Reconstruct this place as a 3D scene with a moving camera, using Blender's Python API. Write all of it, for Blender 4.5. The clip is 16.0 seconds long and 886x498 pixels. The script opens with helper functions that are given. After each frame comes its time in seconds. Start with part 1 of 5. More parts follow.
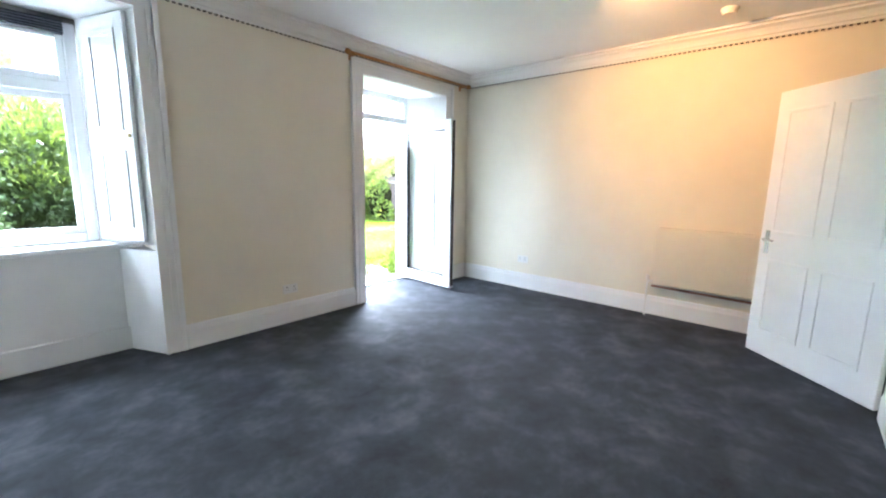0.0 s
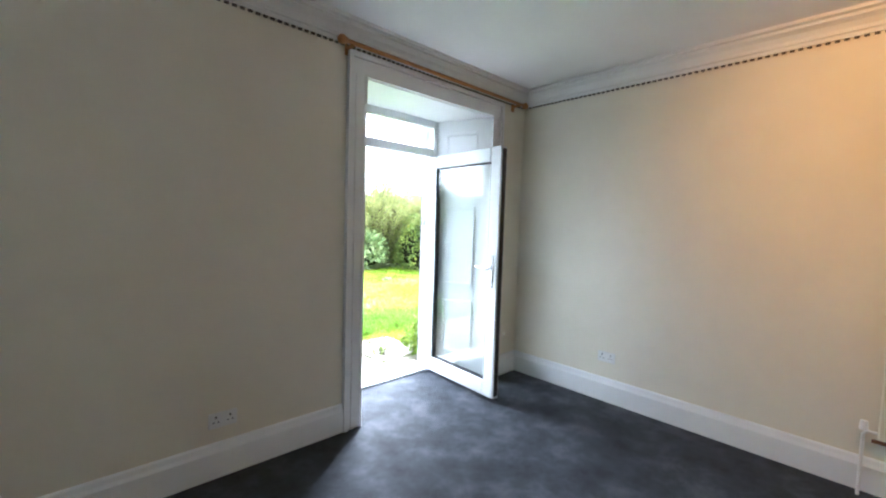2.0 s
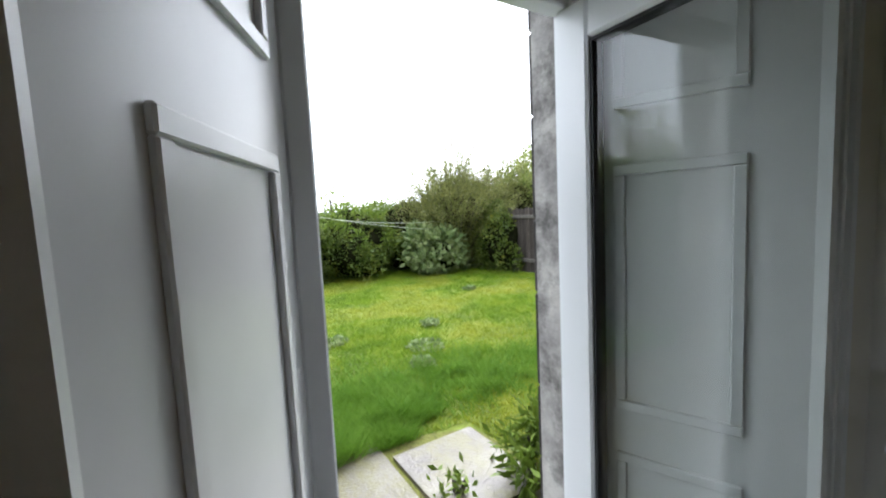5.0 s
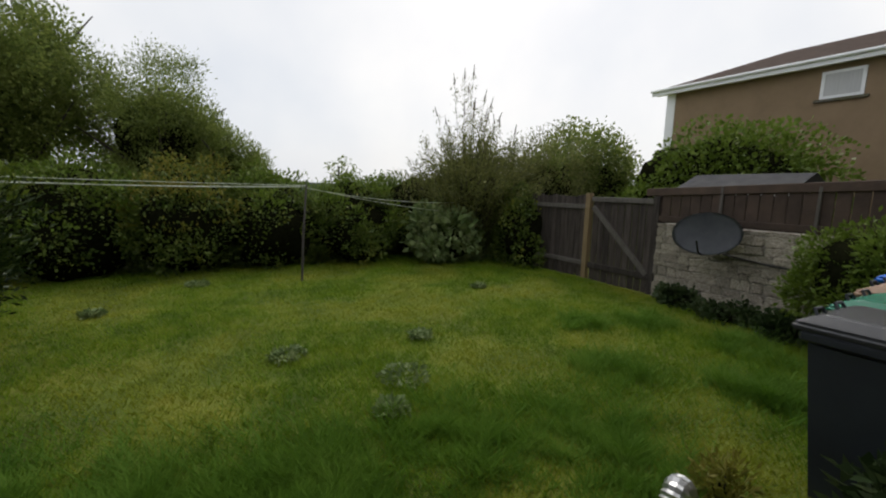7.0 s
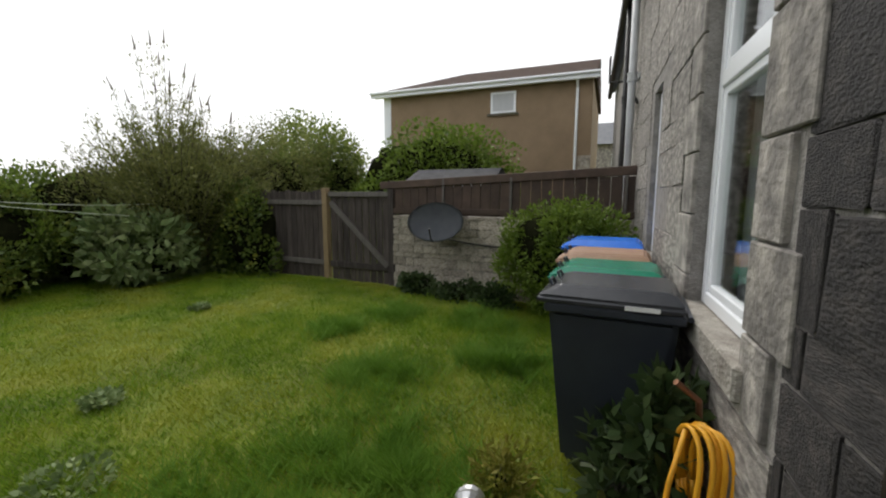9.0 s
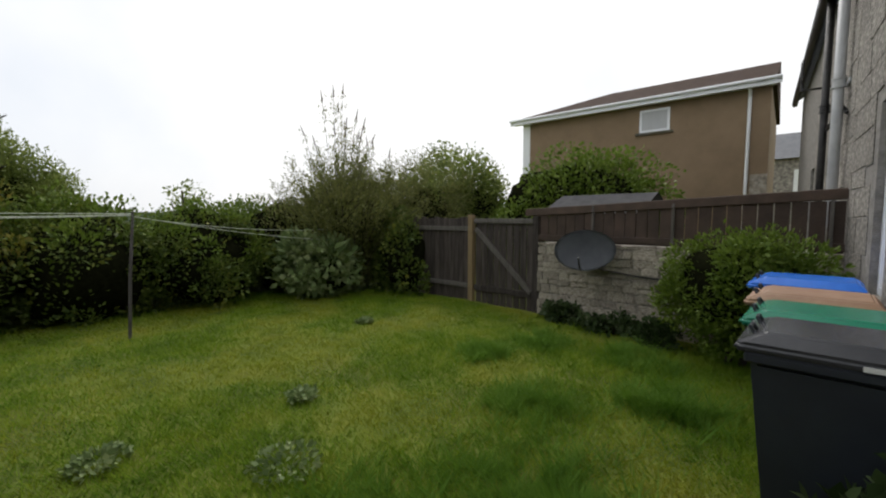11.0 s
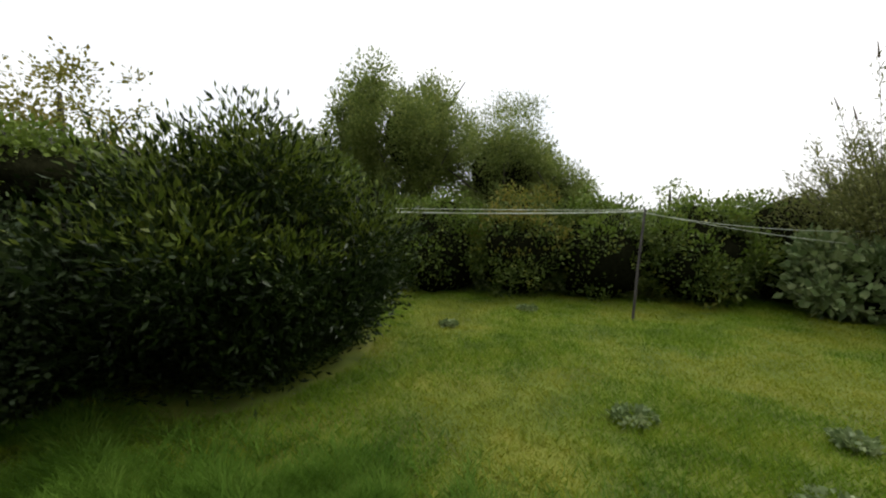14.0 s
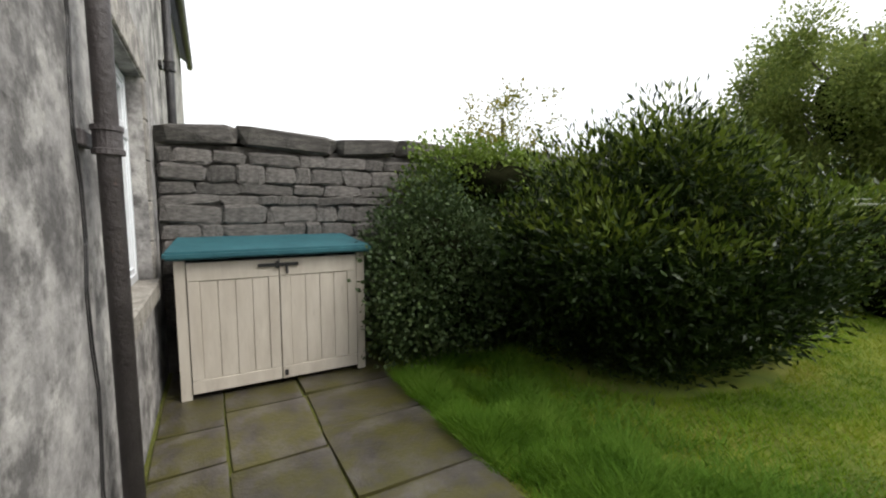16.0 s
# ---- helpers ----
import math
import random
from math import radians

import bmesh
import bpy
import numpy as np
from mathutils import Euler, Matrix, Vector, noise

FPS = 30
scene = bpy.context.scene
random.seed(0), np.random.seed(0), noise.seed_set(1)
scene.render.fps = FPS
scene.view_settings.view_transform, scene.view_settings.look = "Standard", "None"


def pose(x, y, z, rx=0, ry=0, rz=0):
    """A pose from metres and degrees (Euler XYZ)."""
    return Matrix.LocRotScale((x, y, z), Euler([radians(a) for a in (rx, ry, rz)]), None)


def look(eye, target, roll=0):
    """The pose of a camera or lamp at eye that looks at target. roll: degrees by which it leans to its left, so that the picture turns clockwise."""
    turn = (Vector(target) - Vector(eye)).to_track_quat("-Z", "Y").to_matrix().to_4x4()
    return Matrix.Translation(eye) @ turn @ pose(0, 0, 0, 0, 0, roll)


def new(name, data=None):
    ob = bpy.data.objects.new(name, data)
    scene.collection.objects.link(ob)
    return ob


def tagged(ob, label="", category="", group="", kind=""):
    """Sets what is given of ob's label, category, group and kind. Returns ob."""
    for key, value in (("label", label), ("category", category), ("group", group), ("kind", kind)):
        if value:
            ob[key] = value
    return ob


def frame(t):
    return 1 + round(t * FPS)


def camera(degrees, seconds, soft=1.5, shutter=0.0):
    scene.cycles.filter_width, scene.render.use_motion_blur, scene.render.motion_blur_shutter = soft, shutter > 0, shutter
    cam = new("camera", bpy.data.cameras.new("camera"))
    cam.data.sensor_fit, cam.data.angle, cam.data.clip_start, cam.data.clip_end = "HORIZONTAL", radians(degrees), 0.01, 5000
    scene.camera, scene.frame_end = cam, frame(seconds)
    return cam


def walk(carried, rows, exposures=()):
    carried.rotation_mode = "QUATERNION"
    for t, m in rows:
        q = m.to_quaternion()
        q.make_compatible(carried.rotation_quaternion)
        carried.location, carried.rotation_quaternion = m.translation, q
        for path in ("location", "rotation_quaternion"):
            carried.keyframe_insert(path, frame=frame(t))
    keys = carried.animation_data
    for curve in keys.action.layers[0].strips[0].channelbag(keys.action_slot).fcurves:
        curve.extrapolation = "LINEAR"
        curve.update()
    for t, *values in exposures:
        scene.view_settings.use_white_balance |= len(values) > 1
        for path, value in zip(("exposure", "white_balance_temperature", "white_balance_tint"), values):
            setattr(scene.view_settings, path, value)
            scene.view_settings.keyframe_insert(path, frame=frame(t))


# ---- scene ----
cam = camera(94.5, 16.0, soft=2.1)
PATH = [
    (0, (-2.852, -3.526, 1.342), (-1.356, -2.24, 1.014), 0.9),
    (0.5, (-2.593, -3.27, 1.403), (-1.171, -1.882, 1.178), 1.7),
    (1, (-2.288, -3.007, 1.426), (-0.89, -1.589, 1.242), 0.1),
    (1.5, (-1.952, -2.718, 1.423), (-0.523, -1.32, 1.355), 0.9),
    (2, (-1.598, -2.43, 1.443), (-0.228, -0.978, 1.316), 1.8),
    (2.5, (-1.28, -2.13, 1.403), (0.036, -0.625, 1.371), 2.4),
    (3, (-0.967, -1.795, 1.424), (0.301, -0.25, 1.354), -0.6),
    (3.5, (-0.686, -1.438, 1.422), (0.428, 0.223, 1.409), -0.9),
    (4, (-0.36, -1.09, 1.377), (0.687, 0.605, 1.379), 0.1),
    (4.5, (-0.19, -0.715, 1.445), (0.90, 0.955, 1.32), -3.0),
    (6.8, (0.87, 0.675, 1.53), (1.755, 2.45, 1.28), 1.4),
    (7, (0.93, 0.755, 1.50), (1.888, 2.487, 1.22), 1.4),
    (7.5, (1.135, 0.935, 1.37), (2.611, 2.265, 1.155), -0.6),
    (8, (1.36, 1.095, 1.39), (3.14, 1.957, 1.088), -0.1),
    (8.2, (1.37, 1.13, 1.395), (3.167, 1.96, 1.12), 0.2),
    (10.3, (1.239, 1.331, 1.47), (2.927, 2.389, 1.292), -0.3),
    (10.5, (1.204, 1.352, 1.482), (2.837, 2.494, 1.313), -0.2),
    (11, (1.149, 1.383, 1.476), (2.6, 2.751, 1.324), -0.1),
    (11.5, (1.098, 1.445, 1.459), (2.301, 3.035, 1.301), -0.1),
    (12, (1.012, 1.461, 1.461), (1.932, 3.231, 1.316), 0.2),
    (12.5, (0.915, 1.517, 1.435), (1.515, 3.421, 1.31), 0.8),
    (13, (0.809, 1.52, 1.429), (1.06, 3.5, 1.302), 1.0),
    (13.5, (0.745, 1.519, 1.428), (0.638, 3.512, 1.287), 1.0),
    (14, (0.676, 1.484, 1.43), (0.244, 3.43, 1.269), 0.4),
    (14.5, (0.569, 1.452, 1.414), (-0.171, 3.302, 1.242), -0.4),
    (15, (0.528, 1.405, 1.405), (-0.606, 3.045, 1.244), 0.4),
    (15.5, (0.53, 1.312, 1.399), (-0.949, 2.652, 1.265), 1.1),
    (16, (0.496, 1.174, 1.417), (-1.238, 2.152, 1.22), 0.2),
]

walk(cam, [(t, look(eye, target, roll)) for t, eye, target, roll in PATH],
     exposures=[(0.0, 5.65, 5400, 10), (1.0, 5.25, 5400, 10), (2.0, 4.75, 5400, 10), (3.0, 4.25, 5400, 10), (3.5, 3.75, 5400, 10), (4.7, 2.65, 5850, 10), (6.0, 0.6, 6400, 10), (7.0, 0.05, 6500, 10), (8.2, 0.5, 6500, 10), (10.5, 0.35, 6500, 10), (12.5, -0.05, 6500, 10), (14.0, 0.5, 6500, 10), (15.0, 1.2, 6500, 10), (16.0, 0.95, 6500, 10)])

# ---- light ----
world = bpy.data.worlds.new("overcast_sky")
scene.world = world
world.use_nodes = True
wn, wl = world.node_tree.nodes, world.node_tree.links
sky = wn.new("ShaderNodeTexSky")
sky.sky_type, sky.sun_disc = "NISHITA", False
sky.sun_elevation, sky.sun_rotation = radians(42), radians(40)
sky.air_density, sky.dust_density = 1.0, 4.0
scaled = wn.new("ShaderNodeVectorMath"); scaled.operation = "SCALE"; scaled.inputs["Scale"].default_value = 0.1
wl.new(sky.outputs[0], scaled.inputs[0])
cloud = wn.new("ShaderNodeTexNoise"); cloud.inputs["Scale"].default_value = 2.2; cloud.inputs["Detail"].default_value = 5
ramp = wn.new("ShaderNodeValToRGB")
ramp.color_ramp.elements[0].position, ramp.color_ramp.elements[0].color = 0.32, (0.80, 0.84, 0.90, 1)
ramp.color_ramp.elements[1].position, ramp.color_ramp.elements[1].color = 0.62, (1.0, 1.0, 1.0, 1)
wl.new(cloud.outputs[0], ramp.inputs[0])
mix = wn.new("ShaderNodeMix"); mix.data_type = "RGBA"; mix.inputs[0].default_value = 0.88
wl.new(scaled.outputs[0], mix.inputs[6]); wl.new(ramp.outputs[0], mix.inputs[7])
wl.new(mix.outputs[2], wn["Background"].inputs[0])
wn["Background"].inputs[1].default_value = 0.95

sun = new("sun", bpy.data.lights.new("sun", "SUN"))
sun.data.energy, sun.data.angle, sun.data.color = 1.3, radians(25), (1.0, 0.97, 0.92)
sun.matrix_world = look((9, 11, 15), (0, 3, 0))
lamp_light = new("ceiling_spot_glow", bpy.data.lights.new("ceiling_spot_glow", "SPOT"))
lamp_light.data.energy, lamp_light.data.color, lamp_light.data.shadow_soft_size = 3.7, (1.0, 0.46, 0.11), 0.04
lamp_light.data.spot_size, lamp_light.data.spot_blend = radians(112), 0.9
lamp_light.matrix_world = look((0.0, -2.5, 2.57), (1.72, -2.65, 1.95))

# ---- materials ----
def material(name, colors, scale=6.0, rough=0.6, metal=0.0, bump=0.0, bump_scale=60.0, detail=6.0, island=False, per_object=0.0, spots=None, translucent=0.0, stretch=(1, 1, 1), coat=0.0, spec=0.5):
    """Colours blended by noise (or leaf by leaf), fine relief, optional second-scale stains."""
    m = bpy.data.materials.new(name)
    m.use_nodes = True
    n, l = m.node_tree.nodes, m.node_tree.links
    b = n["Principled BSDF"]
    b.inputs["Roughness"].default_value, b.inputs["Metallic"].default_value = rough, metal
    b.inputs["Coat Weight"].default_value = coat
    b.inputs["Specular IOR Level"].default_value = 0.18 if island else spec
    co = n.new("ShaderNodeTexCoord")
    mp = n.new("ShaderNodeMapping"); mp.inputs["Scale"].default_value = stretch
    l.new(co.outputs["Object"], mp.inputs[0])
    r = n.new("ShaderNodeValToRGB")
    while len(r.color_ramp.elements) < len(colors):
        r.color_ramp.elements.new(0.5)
    for k, c in enumerate(colors):
        e = r.color_ramp.elements[k]
        f = k / max(1, len(colors) - 1)
        e.position, e.color = (f if island else 0.3 + 0.4 * f), (*c, 1)
    if island:
        g = n.new("ShaderNodeNewGeometry")
        clump = n.new("ShaderNodeTexNoise"); clump.inputs["Scale"].default_value = 2.6; clump.inputs["Detail"].default_value = 3
        spread = n.new("ShaderNodeMapRange"); spread.inputs[1].default_value, spread.inputs[2].default_value = 0.3, 0.7
        blend = n.new("ShaderNodeMix"); blend.inputs[0].default_value = 0.5
        l.new(mp.outputs[0], clump.inputs[0]); l.new(clump.outputs[0], spread.inputs[0])
        l.new(g.outputs["Random Per Island"], blend.inputs[2]); l.new(spread.outputs[0], blend.inputs[3])
        l.new(blend.outputs[0], r.inputs[0])
    else:
        t = n.new("ShaderNodeTexNoise"); t.inputs["Scale"].default_value = scale; t.inputs["Detail"].default_value = detail; t.inputs["Roughness"].default_value = 0.65
        l.new(mp.outputs[0], t.inputs[0])
        l.new(t.outputs[0], r.inputs[0])
    col = r.outputs[0]
    if spots:
        sc, lo, hi, c, amount = spots
        t2 = n.new("ShaderNodeTexNoise"); t2.inputs["Scale"].default_value = sc; t2.inputs["Detail"].default_value = 8; t2.inputs["Roughness"].default_value = 0.7
        l.new(mp.outputs[0], t2.inputs[0])
        mr = n.new("ShaderNodeMapRange"); mr.inputs[1].default_value, mr.inputs[2].default_value, mr.inputs[4].default_value = lo, hi, amount
        l.new(t2.outputs[0], mr.inputs[0])
        mx = n.new("ShaderNodeMix"); mx.data_type = "RGBA"; mx.inputs[7].default_value = (*c, 1)
        l.new(mr.outputs[0], mx.inputs[0]); l.new(col, mx.inputs[6])
        col = mx.outputs[2]
    if per_object:
        oi = n.new("ShaderNodeObjectInfo")
        hs = n.new("ShaderNodeHueSaturation")
        mr = n.new("ShaderNodeMapRange"); mr.inputs[3].default_value, mr.inputs[4].default_value = 1 - per_object, 1 + per_object
        l.new(oi.outputs["Random"], mr.inputs[0]); l.new(mr.outputs[0], hs.inputs["Value"]); l.new(col, hs.inputs["Color"])
        col = hs.outputs[0]
    l.new(col, b.inputs["Base Color"])
    if bump:
        t3 = n.new("ShaderNodeTexNoise"); t3.inputs["Scale"].default_value = bump_scale; t3.inputs["Detail"].default_value = 6
        l.new(mp.outputs[0], t3.inputs[0])
        bp = n.new("ShaderNodeBump"); bp.inputs["Strength"].default_value = bump; bp.inputs["Distance"].default_value = 0.02
        l.new(t3.outputs[0], bp.inputs["Height"]); l.new(bp.outputs[0], b.inputs["Normal"])
    if translucent:
        tr = n.new("ShaderNodeBsdfTranslucent"); ms = n.new("ShaderNodeMixShader"); ms.inputs[0].default_value = translucent
        l.new(col, tr.inputs[0]); l.new(b.outputs[0], ms.inputs[1]); l.new(tr.outputs[0], ms.inputs[2])
        l.new(ms.outputs[0], n["Material Output"].inputs[0])
    return m


def glass_material(name, tint=(1, 1, 1), rough=0.0):
    m = bpy.data.materials.new(name)
    m.use_nodes = True
    n, l = m.node_tree.nodes, m.node_tree.links
    n.remove(n["Principled BSDF"])
    tr, gl, ms, lw = n.new("ShaderNodeBsdfTransparent"), n.new("ShaderNodeBsdfGlossy"), n.new("ShaderNodeMixShader"), n.new("ShaderNodeLayerWeight")
    pw, fr = n.new("ShaderNodeMath"), n.new("ShaderNodeMapRange")
    pw.operation, pw.inputs[1].default_value = "POWER", 4.0
    lw.inputs[0].default_value = 0.5
    fr.inputs[3].default_value, fr.inputs[4].default_value = 0.045, 0.8
    l.new(lw.outputs["Facing"], pw.inputs[0]); l.new(pw.outputs[0], fr.inputs[0])
    tr.inputs[0].default_value = (*tint, 1)
    gl.inputs["Roughness"].default_value = rough
    l.new(fr.outputs[0], ms.inputs[0]); l.new(tr.outputs[0], ms.inputs[1]); l.new(gl.outputs[0], ms.inputs[2])
    l.new(ms.outputs[0], n["Material Output"].inputs[0])
    return m


M = {
    "cream": material("cream_wall_paint", [(0.74, 0.70, 0.585), (0.78, 0.74, 0.625)], 3, 0.75, bump=0.04, bump_scale=180),
    "ceiling": material("white_ceiling_paint", [(0.76, 0.76, 0.74), (0.80, 0.80, 0.78)], 2, 0.8, bump=0.05, bump_scale=90),
    "gloss": material("white_gloss_paint", [(0.78, 0.79, 0.80), (0.83, 0.84, 0.85)], 4, 0.28, bump=0.02, bump_scale=25),
    "carpet": material("charcoal_carpet", [(0.016, 0.019, 0.027), (0.039, 0.046, 0.058), (0.094, 0.104, 0.124)], 3.4, 0.95, bump=0.7, bump_scale=420, spots=(60, 0.5, 0.7, (0.05, 0.055, 0.06), 0.5)),
    "upvc": material("white_upvc", [(0.80, 0.82, 0.84), (0.84, 0.86, 0.88)], 3, 0.22),
    "rubber": material("black_gasket", [(0.01, 0.01, 0.012), (0.02, 0.02, 0.022)], 20, 0.6),
    "chrome": material("brushed_chrome", [(0.55, 0.56, 0.58), (0.65, 0.66, 0.68)], 30, 0.22, 1.0),
    "pine": material("orange_pine", [(0.42, 0.19, 0.06), (0.52, 0.26, 0.09)], 9, 0.35, stretch=(0.5, 8, 8)),
    "plastic": material("white_plastic", [(0.74, 0.74, 0.72), (0.78, 0.78, 0.76)], 5, 0.35),
    "screw": material("dark_recess", [(0.02, 0.02, 0.02), (0.04, 0.04, 0.04)], 9, 0.7),
    "brass": material("worn_brass", [(0.35, 0.27, 0.13), (0.5, 0.4, 0.22)], 20, 0.35, 1.0),
    "harl": material("weathered_cement_render", [(0.10, 0.094, 0.092), (0.34, 0.325, 0.31), (0.56, 0.54, 0.50)], 2.9, 0.9, bump=1.0, bump_scale=11, spots=(4.5, 0.47, 0.62, (0.085, 0.080, 0.076), 0.85)),
    "ashlar": material("sooty_sandstone", [(0.10, 0.092, 0.085), (0.26, 0.24, 0.215), (0.50, 0.46, 0.40)], 6, 0.9, bump=0.7, bump_scale=30, per_object=0.2, spots=(4, 0.55, 0.72, (0.045, 0.042, 0.042), 0.7)),
    "rubble": material("grey_rubble_stone", [(0.075, 0.067, 0.061), (0.150, 0.138, 0.126), (0.26, 0.24, 0.22)], 7, 0.92, bump=0.9, bump_scale=22, per_object=0.3, spots=(14, 0.55, 0.7, (0.04, 0.038, 0.038), 0.7)),
    "pale_rubble": material("limewashed_rubble", [(0.230, 0.196, 0.149), (0.414, 0.368, 0.299), (0.552, 0.506, 0.437)], 6, 0.92, bump=0.9, bump_scale=20, per_object=0.25, spots=(4, 0.5, 0.66, (0.10, 0.085, 0.07), 0.8)),
    "mortar": material("lime_mortar", [(0.17, 0.158, 0.145), (0.33, 0.31, 0.285)], 12, 0.95, bump=0.6, bump_scale=70),
    "slab": material("worn_paving_stone", [(0.035, 0.030, 0.025), (0.080, 0.070, 0.060), (0.155, 0.142, 0.128)], 2.4, 0.36, bump=0.3, bump_scale=35, per_object=0.2, spots=(1.7, 0.42, 0.55, (0.07, 0.064, 0.010), 0.8)),
    "moss": material("mossy_soil", [(0.05, 0.055, 0.012), (0.13, 0.14, 0.02), (0.08, 0.065, 0.03)], 14, 0.95, bump=0.8, bump_scale=80),
    "ground": material("lawn_turf", [(0.065, 0.10, 0.008), (0.13, 0.17, 0.014), (0.20, 0.21, 0.022)], 1.3, 0.95, bump=0.8, bump_scale=70, spots=(0.9, 0.52, 0.66, (0.15, 0.14, 0.035), 0.5)),
    "blade": material("grass_blades", [(0.060, 0.130, 0.008), (0.120, 0.215, 0.012), (0.200, 0.290, 0.020), (0.29, 0.315, 0.035)], rough=0.7, island=True, translucent=0.3),
    "dryblade": material("yellowed_grass_blades", [(0.15, 0.21, 0.013), (0.235, 0.28, 0.020), (0.33, 0.32, 0.04)], rough=0.7, island=True, translucent=0.3),
    "tuftblade": material("lush_grass_blades", [(0.060, 0.145, 0.012), (0.115, 0.225, 0.020), (0.195, 0.31, 0.048)], rough=0.6, island=True, translucent=0.3),
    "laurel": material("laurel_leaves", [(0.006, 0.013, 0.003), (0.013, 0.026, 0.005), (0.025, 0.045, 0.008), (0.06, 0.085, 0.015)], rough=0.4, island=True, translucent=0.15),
    "laureltop": material("yellow_green_laurel_leaves", [(0.045, 0.075, 0.009), (0.098, 0.139, 0.017), (0.180, 0.217, 0.034)], rough=0.4, island=True, translucent=0.3),
    "cope": material("dark_cope_stone", [(0.035, 0.031, 0.029), (0.085, 0.078, 0.070), (0.16, 0.148, 0.13)], 5, 0.92, bump=0.9, bump_scale=22, per_object=0.25),
    "limemortar": material("pale_lime_mortar", [(0.22, 0.20, 0.17), (0.42, 0.39, 0.34)], 9, 0.95, bump=0.7, bump_scale=50, spots=(4, 0.5, 0.66, (0.12, 0.10, 0.085), 0.7)),
    "seedhead": material("brown_seed_heads", [(0.06, 0.045, 0.025), (0.12, 0.09, 0.05)], 20, 0.9),
    "cotoneaster": material("small_green_leaves", [(0.020, 0.038, 0.012), (0.050, 0.080, 0.028), (0.115, 0.150, 0.060)], rough=0.45, island=True, translucent=0.2),
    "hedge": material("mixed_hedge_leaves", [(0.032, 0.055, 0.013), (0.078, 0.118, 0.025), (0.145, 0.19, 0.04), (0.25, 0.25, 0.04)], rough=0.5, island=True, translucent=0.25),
    "tree": material("tree_leaves", [(0.075, 0.11, 0.026), (0.17, 0.22, 0.05), (0.33, 0.37, 0.10)], rough=0.5, island=True, translucent=0.5),
    "willow": material("willow_leaves", [(0.11, 0.155, 0.035), (0.20, 0.255, 0.06), (0.33, 0.37, 0.10)], rough=0.5, island=True, translucent=0.35),
    "olive": material("buddleia_leaves", [(0.090, 0.108, 0.032), (0.17, 0.185, 0.055), (0.27, 0.275, 0.09)], rough=0.55, island=True, translucent=0.25),
    "silver": material("pale_variegated_leaves", [(0.075, 0.125, 0.040), (0.19, 0.255, 0.10), (0.40, 0.45, 0.22)], rough=0.45, island=True, translucent=0.25),
    "yellow": material("yellowing_leaves", [(0.10, 0.12, 0.02), (0.20, 0.20, 0.03), (0.30, 0.24, 0.06)], rough=0.5, island=True, translucent=0.3),
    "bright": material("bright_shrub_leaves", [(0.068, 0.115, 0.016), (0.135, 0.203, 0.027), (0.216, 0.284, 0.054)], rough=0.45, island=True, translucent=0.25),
    # shade deep inside the crowns, put into a near-black colour
    "crownshade": material("dark_crown_shade", [(0.006, 0.007, 0.003), (0.016, 0.017, 0.008)], 14, 1.0, bump=0.8, bump_scale=30, spec=0.0),
    "bark": material("bark", [(0.05, 0.042, 0.034), (0.10, 0.085, 0.068)], 14, 0.95, bump=0.8, bump_scale=50, stretch=(1, 1, 0.3)),
    "fence": material("weathered_fence_timber", [(0.024, 0.018, 0.015), (0.052, 0.041, 0.036), (0.095, 0.081, 0.071)], 5, 0.85, bump=0.4, bump_scale=40, stretch=(4, 4, 0.4), per_object=0.3),
    "rail": material("brown_stained_timber", [(0.046, 0.029, 0.021), (0.085, 0.055, 0.039)], 5, 0.75, bump=0.3, bump_scale=40, per_object=0.2),
    "post": material("new_tan_timber", [(0.20, 0.14, 0.07), (0.30, 0.22, 0.12)], 6, 0.75, bump=0.3, stretch=(6, 6, 0.5)),
    "oldwood": material("silvered_timber", [(0.075, 0.068, 0.060), (0.165, 0.150, 0.135)], 6, 0.85, bump=0.4, stretch=(6, 6, 0.5)),
    "bin": material("charcoal_bin_plastic", [(0.018, 0.021, 0.030), (0.027, 0.033, 0.043)], 3, 0.42, bump=0.06, bump_scale=150),
    "binlid": material("dark_grey_lid_plastic", [(0.028, 0.03, 0.036), (0.045, 0.047, 0.052)], 4, 0.26, bump=0.1, bump_scale=120),
    "green": material("green_lid_plastic", [(0.008, 0.17, 0.10), (0.015, 0.22, 0.13)], 4, 0.26, bump=0.06, bump_scale=120),
    "brown": material("faded_brown_lid_plastic", [(0.24, 0.12, 0.065), (0.38, 0.24, 0.15)], 5, 0.5, bump=0.06, bump_scale=120),
    "blue": material("blue_lid_plastic", [(0.016, 0.14, 0.62), (0.03, 0.19, 0.74)], 4, 0.26, bump=0.06, bump_scale=120),
    "soot": material("soot_blackened_stone", [(0.012, 0.011, 0.011), (0.03, 0.027, 0.026), (0.075, 0.065, 0.058)], 5, 0.85, bump=0.7, bump_scale=30, per_object=0.35),
    "dish": material("grey_dish_paint", [(0.09, 0.10, 0.115), (0.13, 0.14, 0.155)], 6, 0.55, bump=0.1, bump_scale=80),
    "hose": material("yellow_hose_rubber", [(0.72, 0.33, 0.015), (0.82, 0.42, 0.03)], 12, 0.4),
    "copper": material("dull_copper", [(0.24, 0.11, 0.065), (0.36, 0.18, 0.11)], 12, 0.45, 0.8),
    "iron": material("black_painted_iron", [(0.008, 0.008, 0.009), (0.02, 0.019, 0.019), (0.05, 0.045, 0.042)], 7, 0.5, bump=0.4, bump_scale=40),
